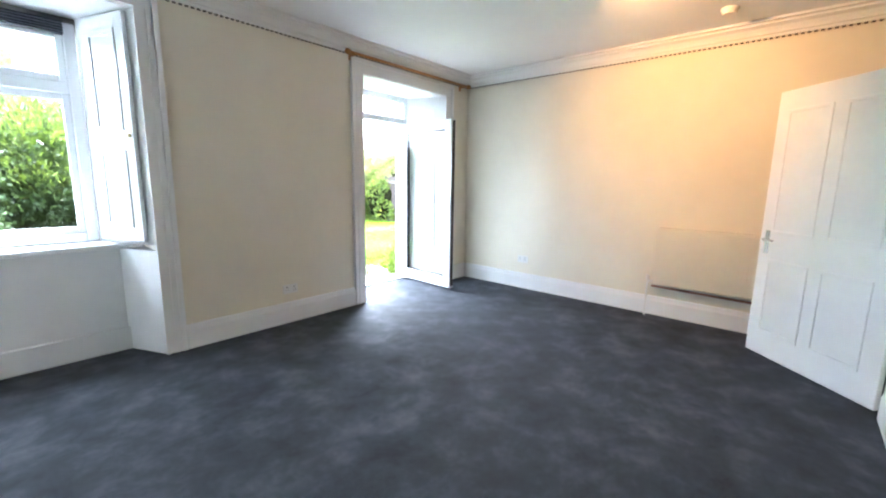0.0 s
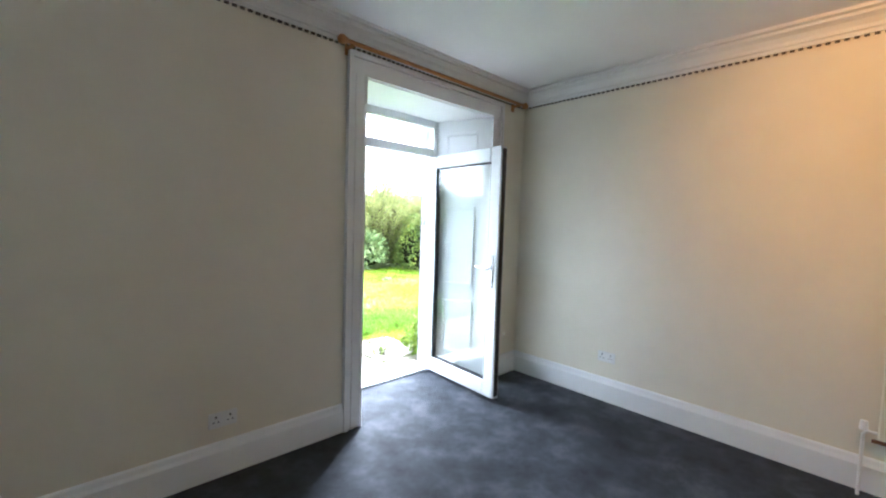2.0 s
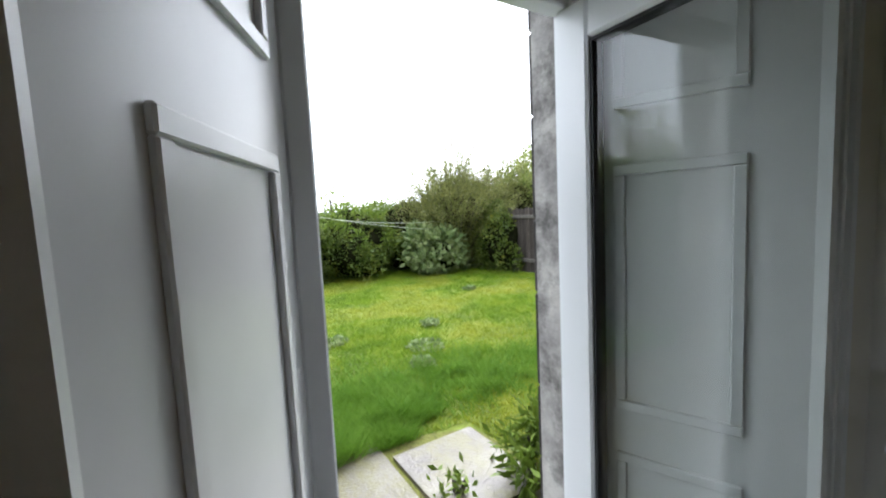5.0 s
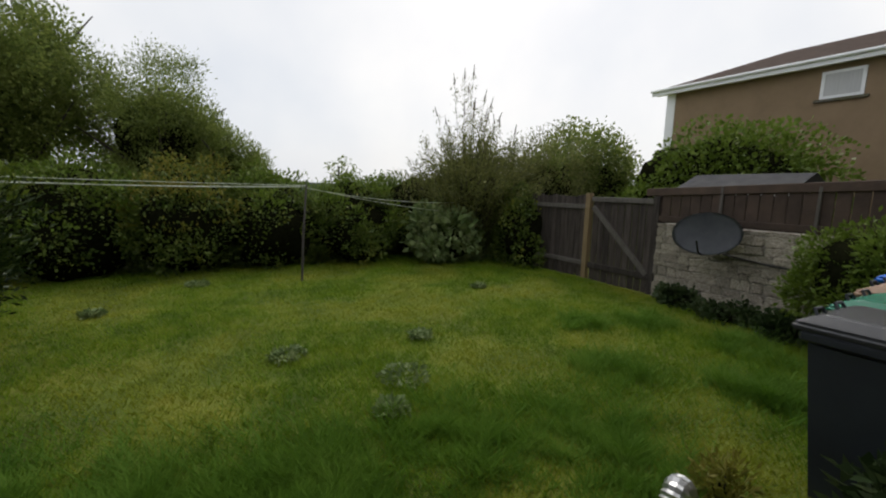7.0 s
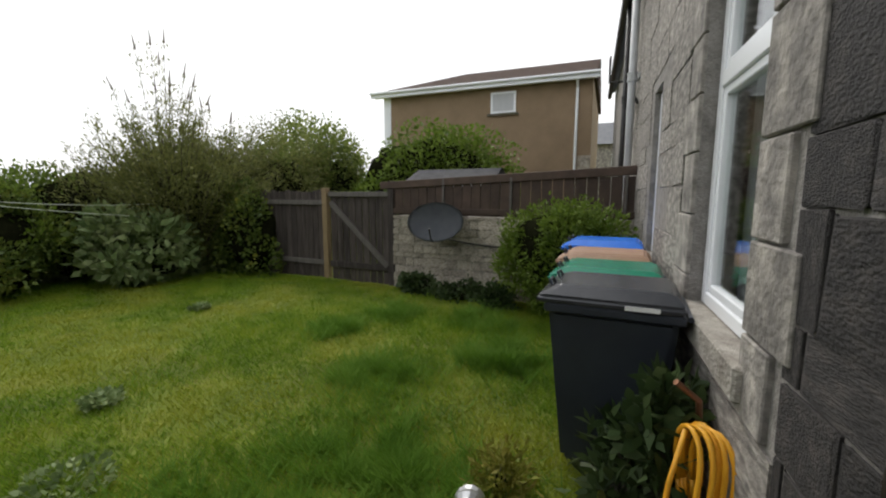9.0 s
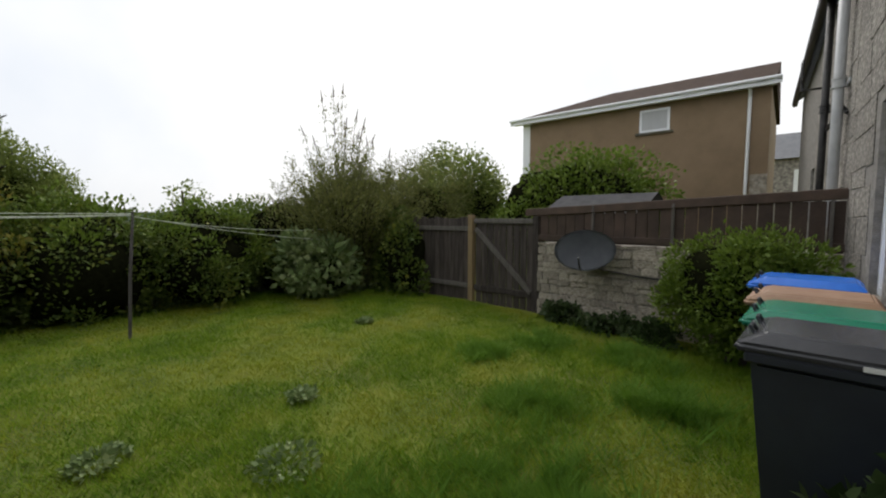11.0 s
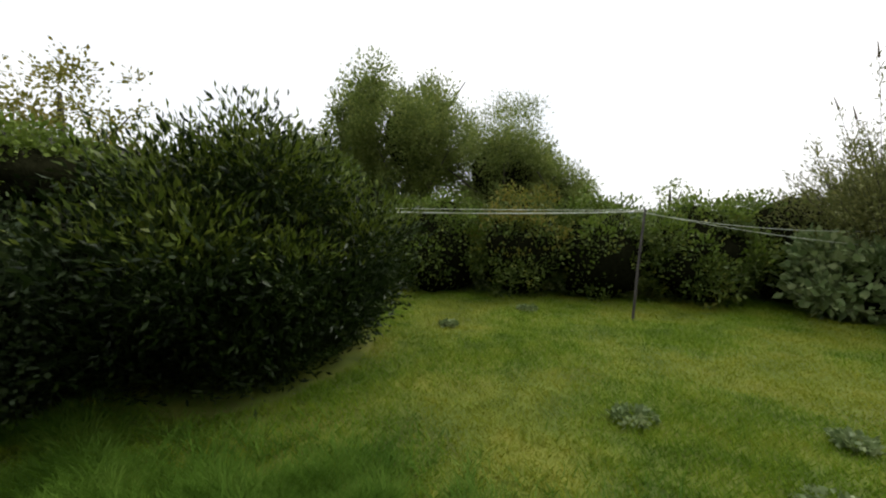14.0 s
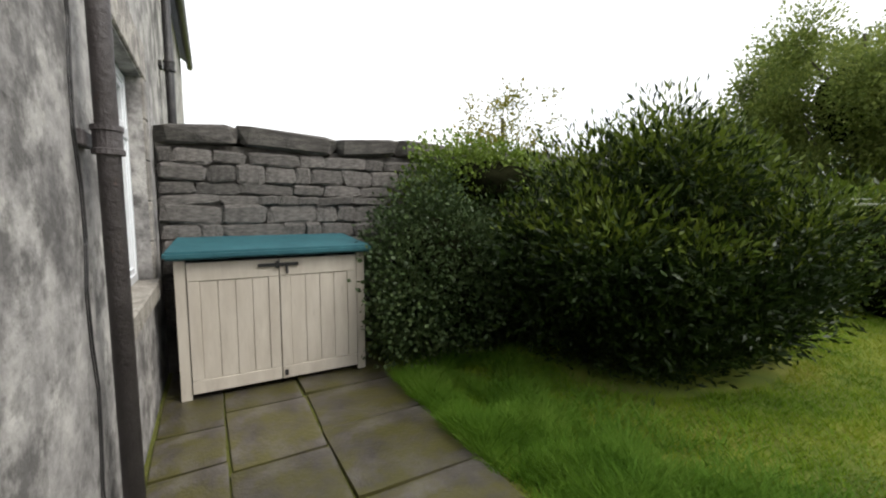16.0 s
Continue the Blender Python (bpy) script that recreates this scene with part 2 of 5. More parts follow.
    "greyiron": material("brownish_grey_iron_paint", [(0.05, 0.042, 0.042), (0.10, 0.088, 0.088)], 7, 0.55, bump=0.4, bump_scale=50, spots=(6, 0.62, 0.75, (0.20, 0.085, 0.045), 0.7)),
    "pipewhite": material("pale_grey_pipe", [(0.42, 0.43, 0.44), (0.55, 0.56, 0.57)], 5, 0.5),
    "teal": material("teal_felt_roof", [(0.016, 0.086, 0.108), (0.032, 0.137, 0.158)], 5, 0.6, bump=0.15, bump_scale=60),
    "storecream": material("aged_cream_paint", [(0.46, 0.41, 0.34), (0.60, 0.55, 0.47)], 3, 0.6, bump=0.15, bump_scale=60, stretch=(3, 3, 0.6), spots=(7, 0.58, 0.75, (0.30, 0.26, 0.20), 0.5)),
    "beige": material("tan_dry_dash_render", [(0.22, 0.155, 0.095), (0.28, 0.20, 0.125)], 1.5, 0.9, bump=0.5, bump_scale=50),
    "rooftile": material("brown_roof_tile", [(0.045, 0.03, 0.024), (0.075, 0.05, 0.038)], 3, 0.95, bump=0.5, bump_scale=12, spec=0.1),
    "felt": material("grey_roofing_felt", [(0.07, 0.07, 0.075), (0.12, 0.12, 0.125)], 5, 0.8, bump=0.3, bump_scale=60),
    "slate": material("grey_slate", [(0.07, 0.075, 0.085), (0.12, 0.125, 0.135)], 4, 0.6, bump=0.3, bump_scale=14),
    "curtain": material("pale_net_curtain", [(0.42, 0.43, 0.44), (0.55, 0.56, 0.57)], 5, 0.8, stretch=(12, 12, 0.3)),
    "rope": material("washing_line_plastic", [(0.45, 0.48, 0.40), (0.55, 0.58, 0.50)], 10, 0.5),
    "glass": glass_material("window_glass", (0.96, 0.98, 0.97)),
    "shade": material("warm_lampshade_paper", [(0.75, 0.62, 0.42), (0.8, 0.68, 0.48)], 8, 0.7, translucent=0.5),
    "silverduct": material("aluminium_foil_duct", [(0.5, 0.5, 0.5), (0.7, 0.7, 0.7)], 25, 0.35, 0.9),
    "terracotta": material("weathered_terracotta", [(0.20, 0.12, 0.06), (0.28, 0.20, 0.09)], 9, 0.85, bump=0.4),
    "hill": material("far_hill", [(0.10, 0.13, 0.12), (0.16, 0.19, 0.17)], 0.02, 0.95),
}

# ---- building helpers ----
BASE = {}
SKEW = 0.095       # the house wall swings outward beyond this x
XK = 2.0


def swing(x):
    return SKEW * max(0.0, x - XK)


def swung(bm):
    for v in bm.verts:
        v.co.y += swing(v.co.x)
    return bm



def thing(name, at, label, category, group="", kind="", turn=0.0, on_wall=False):
    """An Empty at the base of a thing, which carries its parts."""
    ob = new(name)
    ob.empty_display_size = 0.1
    k = on_wall and at[0] > XK
    ob.matrix_basis = pose(at[0], at[1] + (swing(at[0]) if k else 0), at[2], 0, 0, turn + (math.degrees(math.atan(SKEW)) if k else 0))
    BASE[ob] = pose(*at, 0, 0, turn)
    return tagged(ob, label, category, group, kind)


def finish(me, mat, smooth):
    me.materials.append(M[mat])
    if smooth:
        me.polygons.foreach_set("use_smooth", [True] * len(me.polygons))
    return me


def part(name, bm, mat, parent, label="", local=False, smooth=False):
    """Links a bmesh as one mesh object under a thing or part; its coordinates are the world's unless local."""
    if not local:
        bm.transform(BASE[parent].inverted())
    me = bpy.data.meshes.new(name)
    bm.to_mesh(me)
    bm.free()
    ob = new(name, finish(me, mat, smooth))
    ob.parent = parent
    BASE[ob] = BASE[parent]
    return tagged(ob, label)


def solo(name, bm, mat, label, category, kind="", group="", smooth=False):
    """A thing or piece of the setting that is one mesh."""
    me = bpy.data.meshes.new(name)
    bm.to_mesh(me)
    bm.free()
    ob = new(name, finish(me, mat, smooth))
    BASE[ob] = Matrix()
    return tagged(ob, label, category, group, kind)


def box(bm, x0, y0, z0, x1, y1, z1, bevel=0.0, m=None):
    c = Vector(((x0 + x1) / 2, (y0 + y1) / 2, (z0 + z1) / 2))
    got = bmesh.ops.create_cube(bm, size=1.0, matrix=Matrix.Translation(c) @ Matrix.Diagonal((abs(x1 - x0), abs(y1 - y0), abs(z1 - z0), 1)))
    vs = got["verts"]
    if bevel:
        es = list({e for v in vs for e in v.link_edges})
        vs = list({v for f in bmesh.ops.bevel(bm, geom=es, offset=bevel, segments=1, affect="EDGES")["faces"] for v in f.verts} | {v for v in vs if v.is_valid})
    if m is not None:
        bmesh.ops.transform(bm, matrix=m, verts=vs)
    return bm


def boxes(*rows, bevel=0.0, m=None):
    bm = bmesh.new()
    for row in rows:
        box(bm, *row, bevel=bevel, m=m)
    return bm


def prism(bm, outline, z0, z1):
    """An upright prism over a plan outline."""
    lo = [bm.verts.new((x, y, z0)) for x, y in outline]
    hi = [bm.verts.new((x, y, z1)) for x, y in outline]
    n = len(outline)
    bm.faces.new(lo[::-1]); bm.faces.new(hi)
    for k in range(n):
        bm.faces.new((lo[k], lo[(k + 1) % n], hi[(k + 1) % n], hi[k]))
    bmesh.ops.recalc_face_normals(bm, faces=bm.faces)
    return bm


def tube(points, radius, sides=10, bm=None, taper=None):
    """A round tube along points."""
    bm = bm or bmesh.new()
    pts = [Vector(p) for p in points]
    rings = []
    side = None
    for k, p in enumerate(pts):
        d = (pts[min(k + 1, len(pts) - 1)] - pts[max(k - 1, 0)]).normalized()
        if side is None:
            side = d.orthogonal().normalized()
        side = (side - d * side.dot(d)).normalized()
        up = d.cross(side)
        r = radius[k] if isinstance(radius, list) else radius if taper is None else radius + (taper - radius) * k / (len(pts) - 1)
        rings.append([bm.verts.new(p + r * (math.cos(a) * side + math.sin(a) * up)) for a in [2 * math.pi * j / sides for j in range(sides)]])
    for a, b in zip(rings, rings[1:]):
        for j in range(sides):
            bm.faces.new((a[j], a[(j + 1) % sides], b[(j + 1) % sides], b[j]))
    bm.faces.new(rings[0][::-1]); bm.faces.new(rings[-1])
    return bm


def quad_mesh(name, v):
    """A mesh of loose quads, or triangles, from an array (n, corners, 3)."""
    n, k = v.shape[:2]
    me = bpy.data.meshes.new(name)
    me.vertices.add(n * k)
    me.vertices.foreach_set("co", v.astype(np.float32).ravel())
    me.loops.add(n * k)
    me.loops.foreach_set("vertex_index", np.arange(n * k, dtype=np.int32))
    me.polygons.add(n)
    me.polygons.foreach_set("loop_start", np.arange(0, n * k, k, dtype=np.int32))
    me.polygons.foreach_set("loop_total", np.full(n, k, dtype=np.int32))
    me.update(calc_edges=True)
    return me


def leaves(name, at, way, size, mat, parent, label="", slim=0.42, droop=0.0, seed=1):
    """A crown of folded leaves at the points, each growing along its own way."""
    rng = np.random.default_rng(seed)
    n = len(at)
    d = way + rng.normal(0, 0.55, (n, 3))
    d[:, 2] -= droop
    d /= np.linalg.norm(d, axis=1, keepdims=True) + 1e-6
    s = np.cross(d, rng.normal(0, 1, (n, 3)))
    s /= np.linalg.norm(s, axis=1, keepdims=True) + 1e-6
    ln = (size * rng.uniform(0.6, 1.25, n))[:, None]
    nrm = np.cross(d, s)
    mid = at + d * ln * 0.5 - nrm * ln * 0.08
    v = np.stack([at, mid + s * ln * slim, at + d * ln, mid - s * ln * slim], 1)
    b = BASE[parent].inverted()
    t = np.array(b.translation)
    me = quad_mesh(name, v + t)
    ob = new(name, finish(me, mat, False))
    ob.parent = parent
    BASE[ob] = BASE[parent]
    return tagged(ob, label)


def lumpy(rng, centre, radii, lobes, n, low=-0.12, size=(0.30, 0.5), shell=0.75, reach=(0.45, 0.78)):
    """Points over a crown made of overlapping lobes, and the ways outward."""
    c, r = np.array(centre, float), np.array(radii, float)
    d = rng.normal(0, 1, (lobes, 3)); d /= np.linalg.norm(d, axis=1, keepdims=True)
    lc = c + d * r * rng.uniform(*reach, (lobes, 1))
    lr = rng.uniform(*size, (lobes, 1)) * r
    k = rng.choice(lobes, n, p=(lr.prod(1) ** 0.67) / (lr.prod(1) ** 0.67).sum())
    w = rng.normal(0, 1, (n, 3)); w /= np.linalg.norm(w, axis=1, keepdims=True)
    p = lc[k] + w * lr[k] * rng.uniform(shell, 1.04, (n, 1))
    keep = p[:, 2] > low
    w[:, 2] += 0.25
    return p[keep], w[keep]


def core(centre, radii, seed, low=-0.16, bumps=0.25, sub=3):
    """A lumpy solid inside a crown, drawn near-black for the shade between its leaves."""
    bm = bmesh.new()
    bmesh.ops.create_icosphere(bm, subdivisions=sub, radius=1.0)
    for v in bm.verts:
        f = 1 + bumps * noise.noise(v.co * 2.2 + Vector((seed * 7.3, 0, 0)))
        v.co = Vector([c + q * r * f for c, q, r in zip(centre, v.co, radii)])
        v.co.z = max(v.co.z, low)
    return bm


def bush(name, centre, radii, n, size, mat, label, category="shrub", seed=1, lobes=26, slim=0.42, droop=0.0, low=-0.13, stems=5, inner=0.66, shell=0.7, lobe=(0.30, 0.5), lift=0.0, top_mat=""):
    """A shrub; its leaves may grow upward, with a second leaf colour over the top."""
    rng = np.random.default_rng(seed)
    at = (centre[0], centre[1], G)
    ob = thing(name, at, label, category)
    bm = bmesh.new()
    for k in range(stems):
        a = rng.uniform(0, 6.28); q = rng.uniform(0.1, 0.5)
        x, y = centre[0] + math.cos(a) * radii[0] * q, centre[1] + math.sin(a) * radii[1] * q
        tube([(centre[0] + (x - centre[0]) * 0.35, centre[1] + (y - centre[1]) * 0.35, G - 0.05), ((centre[0] + x) / 2, (centre[1] + y) / 2, (G + centre[2]) / 2), (x, y, centre[2] + radii[2] * 0.4)], 0.03, 6, bm, 0.01)
    part("trunk", bm, "bark", ob)
    # opaque dark solid that stands for the shrub's shaded inside
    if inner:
        part("inner_mass", core(centre, [r * inner for r in radii], seed), "crownshade", ob, smooth=True)
    p, w = lumpy(rng, centre, radii, lobes, n, low, lobe, shell)
    # 70 in 100 upward-facing leaves above the centre take the second, lighter colour
    on_top = (w[:, 2] > 0.4) & (p[:, 2] > centre[2]) & (rng.random(len(p)) < 0.7)
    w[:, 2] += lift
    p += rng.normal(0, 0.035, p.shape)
    if top_mat:
        leaves("young_growth", p[on_top], w[on_top], size, top_mat, ob, "yellow-green leaves over the upward-facing top", slim=slim, seed=seed + 200)
        p, w = p[~on_top], w[~on_top]
    leaves("crown", p, w, size, mat, ob, slim=slim, droop=droop, seed=seed)
    return ob


def stem_shrub(name, x, y, height, spread, stems, per, size, mat, label, category, seed, spikes=0, bare=0.3, slim=0.14):
    """A shrub of many slender arching stems from one foot, leafy along their upper lengths."""
    rng = np.random.default_rng(seed)
    ob = thing(name, (x, y, G), label, category)
    bm = bmesh.new()
    at, way, tips = [], [], []
    for k in range(stems):
        a, q = rng.uniform(0, 6.28), math.sqrt(rng.random())
        c, s = math.cos(a), math.sin(a)
        foot = np.array((x + 0.15 * spread * q * c, y + 0.15 * spread * q * s, G - 0.05))
        top = np.array((x + spread * q * c, y + spread * q * s, G + height * (1 - 0.38 * q * q) * rng.uniform(0.75, 1.05)))
        mid = foot + (top - foot) * (0.4, 0.4, 0.68)
        curve = lambda t: (1 - t) ** 2 * foot + 2 * t * (1 - t) * mid + t * t * top
        tube([tuple(curve(t)) for t in (0, 0.25, 0.5, 0.75, 1)], 0.011, 3, bm, 0.003)
        t = rng.uniform(bare, 1, per)[:, None]
        at.append(curve(t) + rng.normal(0, 0.05, (per, 3)))
        way.append(np.repeat([(top - mid) / np.linalg.norm(top - mid)], per, 0) * 0.9)
        tips.append((top, (top - mid) / np.linalg.norm(top - mid)))
    part("trunk", bm, "bark", ob)
    tips.sort(key=lambda e: -e[0][2])
    for top, d in tips[:spikes]:
        part("flower_spike", tube([tuple(top - d * 0.03), tuple(top + d * 0.07), tuple(top + d * 0.24)], 0.022, 5, None, 0.006), "seedhead", ob, "brown dried flower spike")
    leaves("crown", np.concatenate(at), np.concatenate(way), size, mat, ob, slim=slim, seed=seed)
    return ob


# ---- levels of the plan ----
G = -0.15          # garden ground
YO = 0.74          # outer face of the house wall
H = 2.69           # ceiling
XR = 1.72          # right-hand wall of the room
XL, YB = -4.3, -4.05

# ---- setting: the house wall, in two leaves ----
# openings: window of the room, garden door, neighbour's window
WX0, WX1 = -3.52, -2.19
DX0, DX1 = 0.16, 1.08
NX0, NX1 = 3.08, 4.02


def wall_with(openings, x0, x1, y0, y1, z0, z1):
    """Wall pieces butted end to end round openings (x0, x1, z0, z1)."""
    bm = bmesh.new()
    x = x0
    for a, b, lo, hi in openings:
        box(bm, x, y0, z0, a, y1, z1)
        if lo > z0:
            box(bm, a, y0, z0, b, y1, lo)
        if hi < z1:
            box(bm, a, y0, hi, b, y1, z1)
        x = b
    box(bm, x, y0, z0, x1, y1, z1)
    return bm


EAVE = 4.6
HOLES = [(NX0, NX1, 0.80, 2.55), (5.55, 6.05, 0.8, 2.4), (11.4, 12.2, 0.8, 2.4)]
solo("wall_outer", wall_with([(WX0, WX1, 0.82, 2.42), (DX0, DX1, -0.4, 2.42)], -10.5, XK, 0.60, YO, -0.4, EAVE), "harl",
     "weathered grey cement-rendered stone house wall with stains", "wall", "structure")
solo("wall_outer_neighbour", swung(wall_with(HOLES, XK, 16.0, 0.60, YO, -0.4, EAVE)), "mortar", "stained rendered stone wall of the neighbouring flat", "wall", "structure")
solo("wall_garden_side", wall_with([(-3.75, -1.98, -0.2, 2.46), (-0.07, 1.24, -0.2, 2.40)], XL, XR, 0.0, 0.30, -0.2, H), "cream", "smooth cream-painted room wall", "wall", "structure")
solo("wall_radiator_side", boxes((XR, YB, -0.2, XR + 0.2, 0.30, H)), "cream", "smooth cream-painted room wall with a radiator", "wall", "structure")
solo("wall_far_side", boxes((XL - 0.2, YB, -0.2, XL, 0.30, H)), "cream", "smooth cream-painted room wall", "wall", "structure")
solo("wall_door_side", wall_with([(0.62, 1.60, -0.2, 2.08)], XL, XR, YB - 0.2, YB, -0.2, H), "cream", "cream-painted room wall with a doorway", "wall", "structure")
solo("wall_hall", boxes((-1.6, YB - 1.5, -0.2, 1.8, YB - 1.4, H), (-1.7, YB - 1.5, -0.2, -1.6, YB - 0.2, H), (1.8, YB - 1.5, -0.2, 1.9, YB - 0.2, H)), "cream", "cream-painted hall wall behind the room door", "wall", "structure")
solo("floor", boxes((XL, YB - 1.4, -0.12, XR, 0.0, 0.0), (-3.75, 0.0, -0.12, -1.98, 0.33, 0.0), (-0.07, 0.0, -0.12, 1.24, 0.50, 0.0)), "carpet", "dark charcoal fitted carpet with brush marks", "floor", "structure")
solo("ceiling", boxes((XL - 0.2, YB - 1.5, H, XR + 0.2, 0.30, H + 0.12)), "ceiling", "plain white plaster ceiling", "ceiling", "structure")
solo("house_upper_floor", boxes((-10.5, 0.30, H + 0.2, 16.0, 0.60, EAVE), (-10.5, -8.0, -0.4, -10.3, 0.6, EAVE), (15.8, -8.0, -0.4, 16.0, 0.6, EAVE), (-10.5, -8.2, -0.4, 16.0, -8.0, EAVE), (-10.3, -8.0, EAVE - 0.2, 15.8, 0.3, EAVE)), "harl",
     "rendered body of the old terraced house", "wall", "structure")

# roof over the terrace
for a, b in ((-10.8, XK), (XK, 16.3)):
    bm = bmesh.new()
    vs = [bm.verts.new(p) for p in [(a, YO + 0.22 + swing(a), EAVE), (b, YO + 0.22 + swing(b), EAVE), (b, -3.8, EAVE + 3.4), (a, -3.8, EAVE + 3.4), (b, -8.4, EAVE), (a, -8.4, EAVE)]]
    bm.faces.new((vs[0], vs[1], vs[2], vs[3])); bm.faces.new((vs[3], vs[2], vs[4], vs[5]))
    bmesh.ops.solidify(bm, geom=bm.faces[:], thickness=0.12)
    solo("roof", bm, "slate", "grey slate roof of the old terrace", "roof", "structure")
gutter = thing("gutter", (3, YO + 0.2, EAVE - 0.1), "dark iron eaves gutter along the house wall", "gutter", kind="structure")
part("trough", tube([(-10.6, YO + 0.16, EAVE - 0.07), (XK, YO + 0.16, EAVE - 0.07), (16.1, YO + 0.16 + swing(16.1), EAVE - 0.07)], 0.06, 10), "iron", gutter)

# ---- cornice, skirting, casings ----
def run(profile, a, b, inward, name, mat, label, z=0.0):
    """A moulding swept from a to b; profile is (out, up) and inward the way it stands out."""
    bm = bmesh.new()
    ends = []
    for p in (a, b):
        ends.append([bm.verts.new((p[0] + inward[0] * o, p[1] + inward[1] * o, z + u)) for o, u in profile])
    n = len(profile)
    for k in range(n):
        bm.faces.new((ends[0][k], ends[0][(k + 1) % n], ends[1][(k + 1) % n], ends[1][k]))
    bm.faces.new(ends[0][::-1]); bm.faces.new(ends[1])
    bmesh.ops.recalc_face_normals(bm, faces=bm.faces)
    return solo(name, bm, mat, label, "trim", "structure")


CORNICE = [(0, 0), (0, -0.12), (0.012, -0.12), (0.018, -0.10), (0.03, -0.095), (0.035, -0.075), (0.06, -0.05), (0.10, -0.035), (0.105, -0.02), (0.14, -0.018), (0.145, 0)]
SKIRT = [(0, 0), (0.025, 0), (0.025, 0.145), (0.018, 0.165), (0.014, 0.187), (0.006, 0.195), (0, 0.195)]
for a, b, i in [((XL, 0), (XR, 0), (0, -1)), ((XR, 0), (XR, YB), (-1, 0)), ((XL, YB), (XL, 0), (1, 0)), ((XR, YB), (XL, YB), (0, 1))]:
    run(CORNICE, a, b, i, "cornice_trim", "ceiling", "moulded white plaster cornice", H)
for a, b, i in [((-1.83, 0), (-0.205, 0), (0, -1)), ((1.39, 0), (XR, 0), (0, -1)), ((XR, 0), (XR, YB), (-1, 0)), ((XL, 0), (-3.9, 0), (0, -1)), ((XL, YB), (XL, 0), (1, 0)), ((0.50, YB), (XL, YB), (0, 1))]:
    run(SKIRT, a, b, i, "baseboard", "gloss", "tall moulded white skirting board")
# dentil beads under the cornice
bm = bmesh.new()
for k in range(int((XR - XL) / 0.04)):
    box(bm, XL + 0.04 * k, -0.014, H - 0.134, XL + 0.04 * k + 0.022, -0.002, H - 0.123)
for k in range(int(-YB / 0.04)):
    box(bm, XR - 0.014, -0.04 * k - 0.042, H - 0.134, XR - 0.002, -0.04 * k - 0.02, H - 0.123)
tagged(solo("cornice_bead", bm, "oldwood", "small greyed beads along the cornice", "trim", "stuff"))


def casing(x0, x1, top, name, foot=0.0):
    """Moulded architrave round an opening, on the room side."""
    ob = thing(name, ((x0 + x1) / 2, -0.02, foot), "white gloss-painted moulded architrave", "trim", kind="structure")
    w = 0.14
    for a, b in ((x0 - w, x0), (x1, x1 + w)):
        s = 1 if a < x0 else -1
        o, i = (a, b) if s > 0 else (b, a)
        bm = boxes((min(o, i), -0.02, foot, max(o, i), 0.0, top))
        box(bm, min(o, o + s * 0.035), -0.036, foot, max(o, o + s * 0.035), -0.02, top + w)
        box(bm, min(o + s * 0.055, o + s * 0.075), -0.028, foot, max(o + s * 0.055, o + s * 0.075), -0.02, top)
        box(bm, min(i, i - s * 0.02), -0.026, foot, max(i, i - s * 0.02), -0.02, top)
        part("jamb_moulding", bm, "gloss", ob)
    bm = boxes((x0 - w, -0.02, top, x1 + w, 0.0, top + w), (x0 - w + 0.035, -0.036, top + w - 0.035, x1 + w - 0.035, -0.02, top + w), (x0, -0.026, top, x1, -0.02, top + 0.02))
    part("head_moulding", bm, "gloss", ob)
    return ob


casing(-0.07, 1.24, 2.40, "door_casing_trim")
casing(-3.75, -1.98, 2.46, "window_casing_trim")

# splayed white panelled ingoes of the garden door
door_ingo = thing("door_lining", (0.6, 0.3, 0), "white panelled lining of the deep door reveal", "trim", kind="structure")
bm = prism(bmesh.new(), [(-0.07, 0.0), (DX0 + 0.02, 0.50), (DX0 + 0.02, 0.60), (DX0 - 0.1, 0.60), (-0.12, 0.0)], 0, 2.40)
part("side_panel", bm, "gloss", door_ingo)
bm = prism(bmesh.new(), [(1.24, 0.0), (DX1 - 0.02, 0.50), (DX1 - 0.02, 0.60), (DX1 + 0.1, 0.60), (1.29, 0.0)], 0, 2.40)
part("side_panel", bm, "gloss", door_ingo)
part("head_panel", boxes((-0.068, 0.002, 2.394, 1.238, 0.598, 2.40)), "gloss", door_ingo)


def raised(p0, p1, z0, z1, off, name, parent, w=0.03):
    """A moulded panel frame on an upright face between two plan points."""
    d = Vector((p1[0] - p0[0], p1[1] - p0[1], 0)); ln = d.length; d.normalize()
    nrm = Vector((d.y, -d.x, 0)) * off
    m = Matrix.Translation((p0[0] + nrm.x, p0[1] + nrm.y, 0)) @ Matrix.Rotation(math.atan2(d.y, d.x), 4, "Z")
    bm = bmesh.new()
    for r in ((0, z0, ln, z0 + w), (0, z1 - w, ln, z1), (0, z0 + w, w, z1 - w), (ln - w, z0 + w, ln, z1 - w)):
        box(bm, r[0], -0.006, r[1], r[2], 0.006, r[3], 0.003, m)
    return part(name, bm, "gloss", parent)


for z0, z1 in ((0.20, 0.72), (0.86, 1.60), (1.76, 2.28)):
    raised((-0.02, 0.10), (0.14, 0.42), z0, z1, 0.005, "panel_moulding", door_ingo)
    raised((1.089, 0.42), (1.197, 0.12), z0, z1, 0.005, "panel_moulding", door_ingo)

